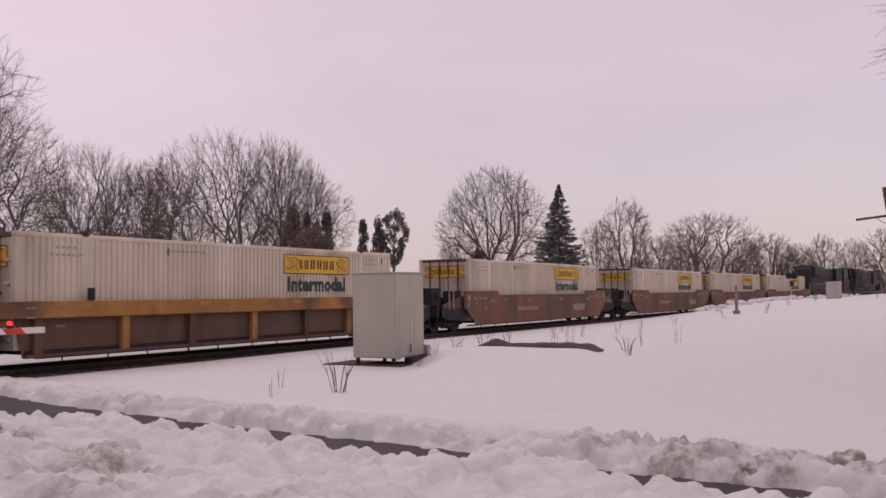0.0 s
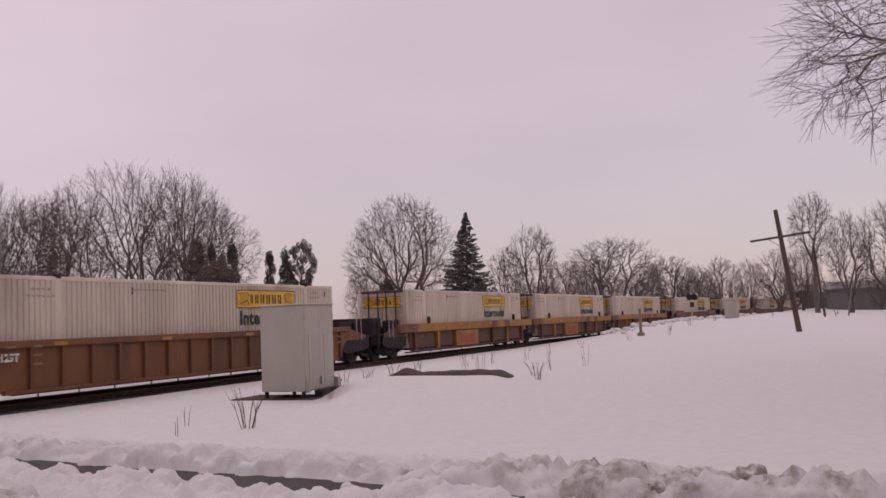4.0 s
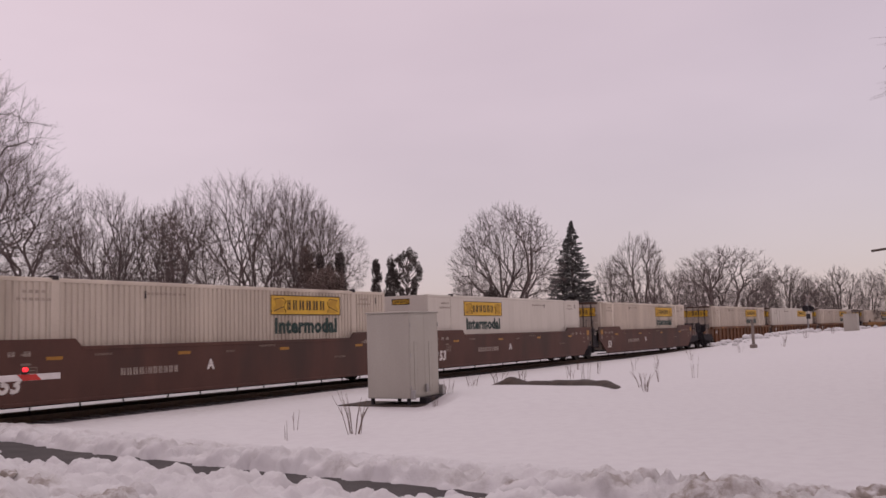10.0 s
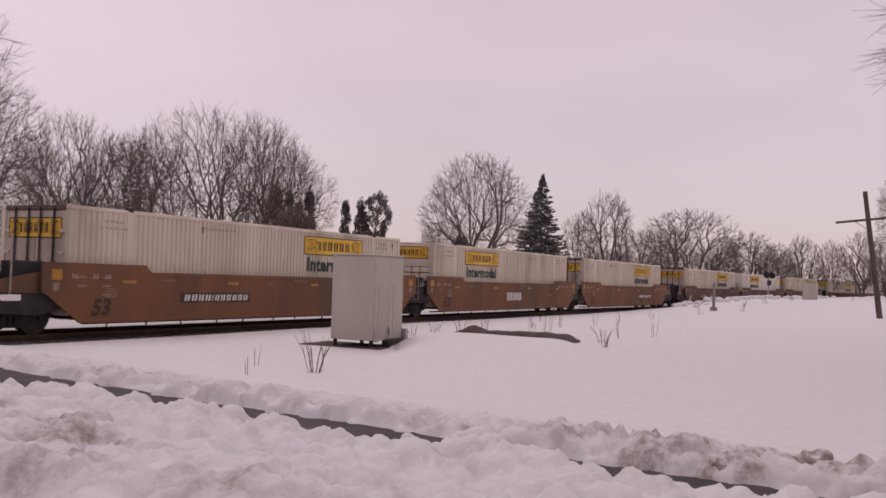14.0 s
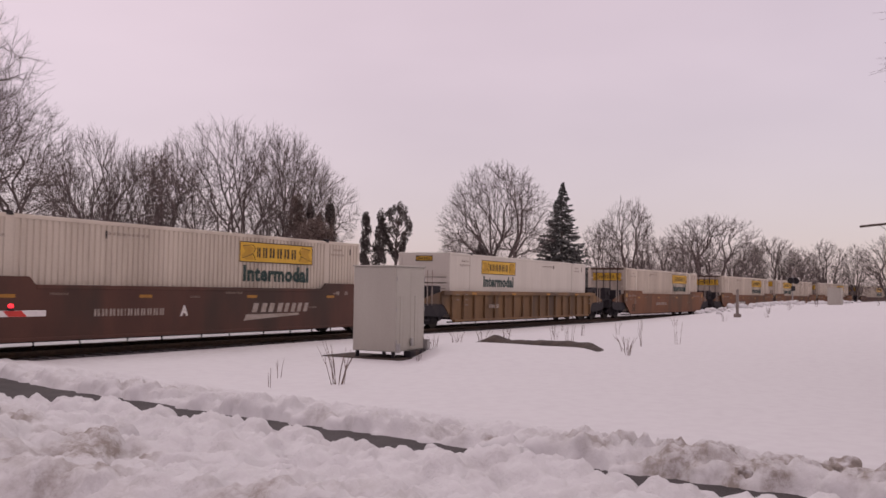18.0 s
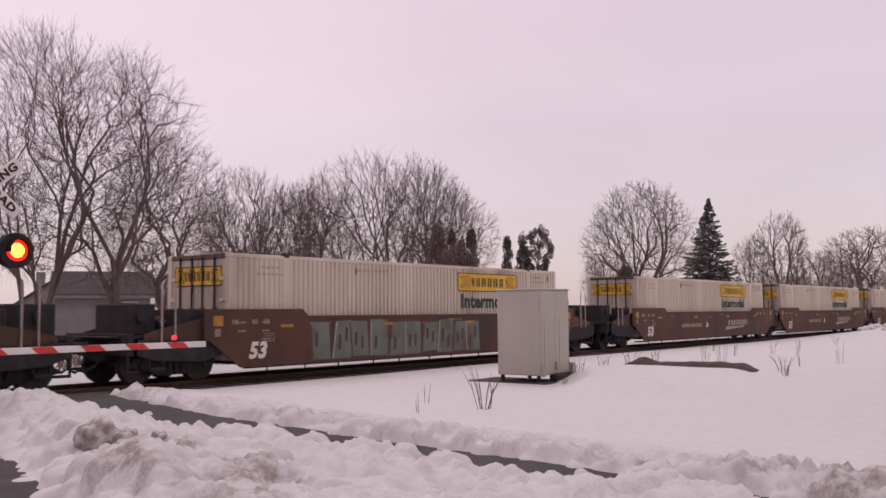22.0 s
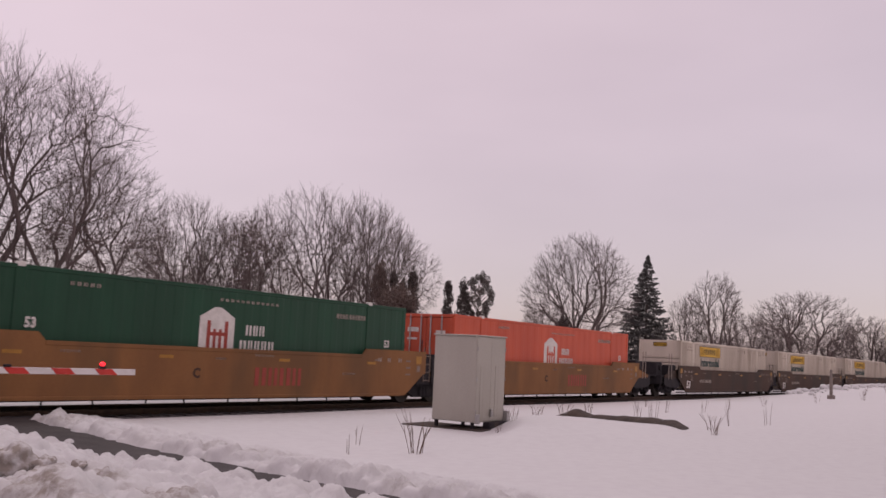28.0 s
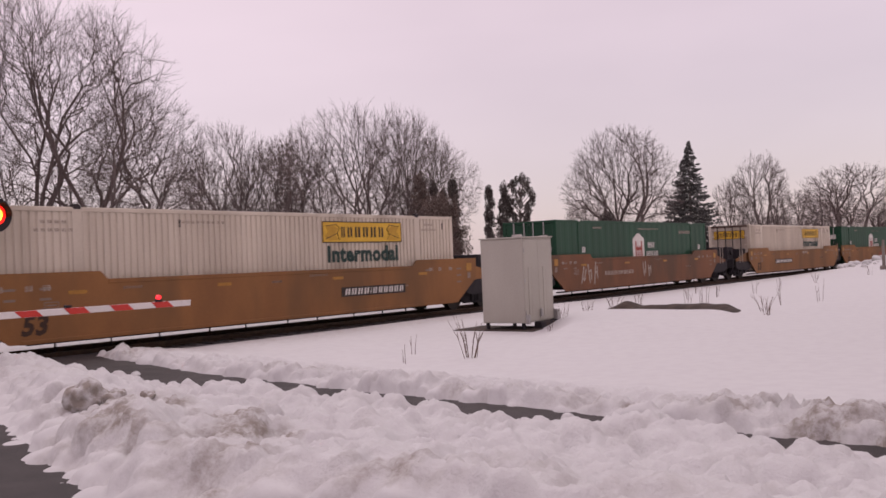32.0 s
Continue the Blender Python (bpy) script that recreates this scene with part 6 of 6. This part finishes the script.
# seed; half width, lowest and widest height of the crown; tips, bole, stems, thickness of a twig
FORMS = {
    "dome": (11, (0.46, 0.20, 0.60), 1700, 0.17, 1, 0.00084), "dome_low": (12, (0.50, 0.16, 0.55), 1500, 0.08, 4, 0.00074),
    "vase": (13, (0.40, 0.20, 0.66), 1200, 0.10, 3, 0.00080), "oval": (14, (0.34, 0.18, 0.58), 1400, 0.18, 1, 0.00084),
    "lone": (19, (0.27, 0.38, 0.74), 620, 0.34, 1, 0.00100), "far": (20, (0.50, 0.14, 0.58), 420, 0.14, 1, 0.00150),
    "tall": (15, (0.29, 0.22, 0.58), 1200, 0.16, 1, 0.00056), "tall_twin": (16, (0.36, 0.20, 0.62), 1900, 0.10, 3, 0.00050),
    "spread": (21, (0.40, 0.18, 0.50), 1500, 0.16, 2, 0.00056), "shade": (22, (0.46, 0.20, 0.60), 1500, 0.14, 2, 0.00078),
    "broad": (17, (0.60, 0.14, 0.50), 1300, 0.10, 3, 0.00128), "twin": (25, (0.44, 0.20, 0.62), 1700, 0.10, 2, 0.00086),
    "far_shade": (23, (0.46, 0.16, 0.58), 1000, 0.12, 2, 0.00130), "far_vase": (24, (0.40, 0.16, 0.64), 850, 0.12, 2, 0.00135), "giant": (18, (0.62, 0.30, 0.62), 4200, 0.28, 1, 0.00052),
}
undergrowth()
grown = {}


def bare_tree(x, y, z, top, width, form, turn=0.0, label="tall bare winter tree with fine spreading twigs"):
    """A leafless tree of one of the forms, turned and sized."""
    if form not in grown:
        seed, crown, points, bole, stems, tip = FORMS[form]
        grown[form] = tree_meshes(seed, crown, points, bole, stems, tip, 2 if form == "far" else 3, 0.25 if form == "giant" else 0.0)
    t = thing("tree", label, "tree", "bare trees")
    for name, me in zip(("trunk", "crown"), grown[form]):
        o = new(name, me)
        o.parent = t
    h = top - z
    k = width / (2 * FORMS[form][1][0] * h)
    t.matrix_basis = pose(x, y, z, 0, 0, turn) @ Matrix.Diagonal((h * k, h * k, h, 1))
    return t


def clump_mesh(count, sampler, size, seed):
    """Many small leaf blades at places that sampler gives."""
    r = random.Random(seed)
    v, f = [], []
    for _ in range(count):
        p, out = sampler(r)
        d = (out + Vector((r.uniform(-0.6, 0.6), r.uniform(-0.6, 0.6), r.uniform(-0.5, 0.4)))).normalized()
        u = d.orthogonal().normalized()
        u = Matrix.Rotation(r.uniform(0, 6.28), 3, d) @ u
        s = size * r.uniform(0.5, 1.3)
        b = len(v)
        v += [p - u * s * 0.30, p + d * s, p + u * s * 0.30, p - d * s * 0.3]
        f.append((b, b + 1, b + 2, b + 3))
    return v, f


def leafy(owner, name, v, f, mat):
    me = bpy.data.meshes.new(name)
    me.from_pydata(v, [], f)
    me.materials.append(mat)
    o = new(name, me)
    o.parent = owner
    return o


def spruce(x, y, z, h, w, seed):
    """A dense spruce: whorls of drooping boughs with upturned tips, thick with needles."""
    t = thing("spruce", "dark green pointed spruce behind the train", "tree", "evergreens")
    part("trunk", rod((0, 0, -0.5), (0, 0, h * 0.98), h * 0.02, 0.02, 8), BARK, t)
    r = random.Random(seed)
    v, f4 = [], []
    zz = h * 0.06
    while zz < h * 0.985:
        f = zz / h
        for k in range(max(4, int(11 * (1 - f) + 2))):
            a = r.uniform(0, 6.28)
            reach = (w / 2 * (1 - f) ** 1.05 * (r.uniform(0.70, 0.96) if r.random() < 0.75 else r.uniform(0.96, 1.16))) + 0.05
            z0 = zz + r.uniform(-0.12, 0.12)
            ca, sa = math.cos(a), math.sin(a)
            for _ in range(int(10 + reach * 24)):
                s = r.random() ** 0.62
                side = r.uniform(-1, 1) * (0.07 + 0.20 * reach * (1 - s * 0.75))
                p = Vector((ca * reach * s - sa * side, sa * reach * s + ca * side, z0 - reach * 0.62 * s + reach * 0.44 * s * s - abs(side) * 0.30 - r.random() * 0.12))
                d = Vector((ca + r.uniform(-0.6, 0.6), sa + r.uniform(-0.6, 0.6), r.uniform(-0.9, 0.2))).normalized()
                u = Matrix.Rotation(r.uniform(0, 6.28), 3, d) @ d.orthogonal().normalized()
                q = r.uniform(0.08, 0.18)
                b = len(v)
                v += [p - u * q * 0.40, p + d * q, p + u * q * 0.40, p - d * q * 0.3]
                f4.append((b, b + 1, b + 2, b + 3))
        zz += h * (0.007 + 0.006 * (1 - f))
    leafy(t, "crown", v, f4, NEEDLE)
    t.matrix_basis = pose(x, y, z)


def juniper(x, y, z, h, w, seed, ragged=0.25, mat=None, label="dark columnar juniper behind the track"):
    t = thing("juniper", label, "tree", "evergreens")
    part("trunk", rod((0, 0, -0.5), (0, 0, h * 0.7), 0.12, 0.04, 7), BARK, t)
    r = random.Random(seed)
    tufts = []
    for _ in range(60):
        f = r.uniform(0.02, 1.0)
        a = r.uniform(0, 6.28)
        reach = w / 2 * (1 - f ** 4) ** 0.5 * r.uniform(0.45, 1.0 + ragged)
        tufts.append((Vector((reach * 0.7 * math.cos(a), reach * 0.7 * math.sin(a), f * h * 0.95)), w * r.uniform(0.16, 0.27), r.uniform(1.4, 2.4)))

    def sampler(r):
        c, s, tall = r.choice(tufts)
        d = Vector((r.gauss(0, 1), r.gauss(0, 1), r.gauss(0, 1))).normalized()
        q = s * r.random() ** 0.4
        return c + Vector((d.x * q, d.y * q, d.z * q * tall)), Vector((d.x * 0.5, d.y * 0.5, 1.0))
    leafy(t, "crown", *clump_mesh(6000, sampler, 0.13, seed), mat or CYPRESS)
    t.matrix_basis = pose(x, y, z)


def cloud_juniper(x, y, z, h, w, seed):
    """An old juniper whose bare forking limbs carry separate rounded pads."""
    t = thing("juniper", "old open juniper with rounded dark pads on bare limbs", "tree", "evergreens")
    r = random.Random(seed)
    bm = bmesh.new()
    add_rod(bm, (0, 0, -0.5), (0, 0, h * 0.62), 0.13, 0.08, 8)
    pads = []
    for k in range(44):
        f = 0.52 + 0.48 * ((k + r.random()) / 44)
        a = r.uniform(0, 6.28)
        out = w / 2 * (0.35 + 0.65 * math.sin(min(1.0, (f - 0.55) / 0.33) * 1.57)) * (1.0 if f < 0.93 else 0.62) * r.uniform(0.80, 1.05)
        p = Vector((out * math.cos(a), out * math.sin(a), f * h - 0.12))
        add_rod(bm, (0, 0, h * (f - 0.14)), p, 0.035, 0.015, 5)
        pads.append((p, r.uniform(0.17, 0.27), r.uniform(0.9, 1.5)))
    part("trunk", bm, BARK, t)

    def sampler(r):
        c, s, tall = r.choice(pads)
        d = Vector((r.gauss(0, 1), r.gauss(0, 1), r.gauss(0, 1))).normalized()
        q = s * r.random() ** 0.35
        return c + Vector((d.x * q, d.y * q, d.z * q * tall)), d
    leafy(t, "crown", *clump_mesh(9000, sampler, 0.09, seed), CYPRESS)
    t.matrix_basis = pose(x, y, z)


def leafy_bush(x, y, z, rx, ry, h, seed):
    """A broad rounded hedge that kept its brown leaves."""
    t = thing("hedge", "rounded hedge with brown winter leaves and a little snow", "hedge", "")
    r = random.Random(seed)
    tufts = []
    for _ in range(190):
        a, e = r.uniform(0, 6.28), r.uniform(0, 1.45)
        k = r.uniform(0.55, 1.0)
        tufts.append((Vector((rx * k * math.cos(a) * math.cos(e), ry * k * math.sin(a) * math.cos(e), h * k * math.sin(e))), r.uniform(0.3, 0.7)))

    def sampler(r):
        c, s = r.choice(tufts)
        d = Vector((r.gauss(0, 1), r.gauss(0, 1), r.gauss(0, 1))).normalized()
        return c + d * s * r.random() ** 0.4, d
    leafy(t, "foliage", *clump_mesh(30000, sampler, 0.10, seed), DRYLEAF)
    bm = bmesh.new()
    for k in range(14):
        a = r.uniform(0, 6.28)
        add_rod(bm, (rx * 0.3 * math.cos(a), ry * 0.3 * math.sin(a), -0.4), (rx * 0.7 * math.cos(a), ry * 0.7 * math.sin(a), h * 0.7), 0.04, 0.015, 5)
    part("stems", bm, BARK, t)
    t.matrix_basis = pose(x, y, z)


bare_tree(20.7, 37.9, 0, 14.1, 10.8, "tall_twin", 0)
bare_tree(23.2, 36.0, 0, 13.4, 9.6, "spread", 40)
bare_tree(26.7, 37.6, 0, 10.4, 7.0, "tall", 200)
bare_tree(15.5, 40.0, 0, 13.6, 8.0, "tall", 90)
bare_tree(40.0, 47.4, 0, 11.2, 7.6, "vase", 20)
bare_tree(43.9, 39.4, 0, 11.9, 11.6, "dome_low", 0)
bare_tree(46.9, 38.0, 0, 11.6, 7.4, "vase", 75)
bare_tree(42.4, 42.6, 0, 10.6, 7.0, "shade", 200)
bare_tree(51.2, 39.2, 0, 10.5, 7.6, "shade", 130)
bare_tree(42.4, 45.3, 0, 10.2, 7.4, "vase", 300)
bare_tree(41.0, 51.0, 0, 9.4, 7.0, "shade", 20)
bare_tree(68.4, 33.0, 0, 12.0, 10.4, "twin", 60)
bare_tree(71.2, 38.0, 0, 6.7, 4.6, "oval", 40)
bare_tree(90.4, 29.1, 0, 11.0, 6.6, "far_vase", 60)
bare_tree(90.5, 32.0, 0, 9.0, 5.0, "far_shade", 10)
bare_tree(103.9, 29.6, 0, 7.9, 7.0, "far_shade", 60)
bare_tree(115.0, 26.9, 0, 11.4, 16.0, "broad", 120)
bare_tree(118.5, 30.0, 0, 9.2, 8.0, "far_vase", 30)
bare_tree(130.2, 21.9, 0, 9.3, 9.4, "far_shade", 40)
bare_tree(128.5, 25.2, 0, 8.6, 8.4, "far_shade", 260)
bare_tree(133.0, 19.4, 0, 8.0, 8.0, "far_vase", 140)
bare_tree(139.0, 16.7, 0, 9.4, 6.2, "far_vase", 90)
bare_tree(141.4, 13.0, 0, 8.9, 5.4, "far_shade", 180)
bare_tree(127.7, 8.0, 0.6, 9.4, 6.8, "far_shade", 270)
bare_tree(130.5, 5.4, 0.6, 9.2, 5.8, "far_vase", 20)
bare_tree(110.0, 3.1, 0.6, 14.2, 5.8, "lone", 200)
bare_tree(112.0, -0.3, 0.6, 12.1, 6.0, "far_shade", 100)
bare_tree(118.0, -4.4, 0.6, 13.4, 8.4, "far_shade", 150)
bare_tree(121.0, -9.4, 0.6, 12.4, 8.4, "far_vase", 210)
bare_tree(20.5, -8.0, 0.4, 14.8, 23.8, "giant", 0, "large bare tree with long overhanging branches")
wood = random.Random(4)
for k in range(4):
    a, d = wood.uniform(46, 56), wood.uniform(72, 92)
    bare_tree(d * math.cos(radians(a)), d * math.sin(radians(a)), 0, wood.uniform(0.088, 0.100) * d, wood.uniform(6.5, 9.5), "far", wood.uniform(0, 360), "bare tree among the yards behind the track")
for k in range(9):
    a, d = wood.uniform(38.0, 70.0), wood.uniform(95, 140)
    h = wood.uniform(0.050, 0.066) * d
    bare_tree(d * math.cos(radians(a)), d * math.sin(radians(a)), 0, h, h * wood.uniform(0.95, 1.35), "far", wood.uniform(0, 360), "bare tree of the far wood behind the houses")
for k in range(20):
    a, d = wood.uniform(-4.0, 19.0), wood.uniform(140, 178)
    h = wood.uniform(0.038, 0.050) * d
    bare_tree(d * math.cos(radians(a)), d * math.sin(radians(a)), 0, h, h * wood.uniform(0.95, 1.45), "far", wood.uniform(0, 360), "low bare tree of the far wood beyond the field")
spruce(77.94, 31.3, 0, 11.5, 9.4, 31)
juniper(64.3, 32.4, 0, 4.95, 1.4, 41, 0.5)
juniper(54.77, 36.82, 0, 6.95, 1.0, 32, 0.15)
juniper(55.3, 36.0, 0, 7.15, 1.3, 33, 0.3)
cloud_juniper(55.95, 35.0, 0, 7.6, 2.0, 34)
juniper(44.57, 34.95, 0, 7.05, 1.5, 35, 0.2, DRYLEAF, "brown columnar evergreen behind the hedge")
juniper(45.77, 34.84, 0, 6.83, 0.7, 36, 0.3)
juniper(45.38, 33.89, 0, 6.21, 0.8, 37, 0.3)
juniper(45.05, 32.85, 0, 6.76, 0.9, 39, 0.25)
juniper(45.2, 47.2, 0, 9.9, 3.2, 40, 0.5, DRYLEAF, "brown-green evergreen among the bare trees")
leafy_bush(42.66, 32.08, 0, 1.85, 1.5, 5.57, 38)

motions()
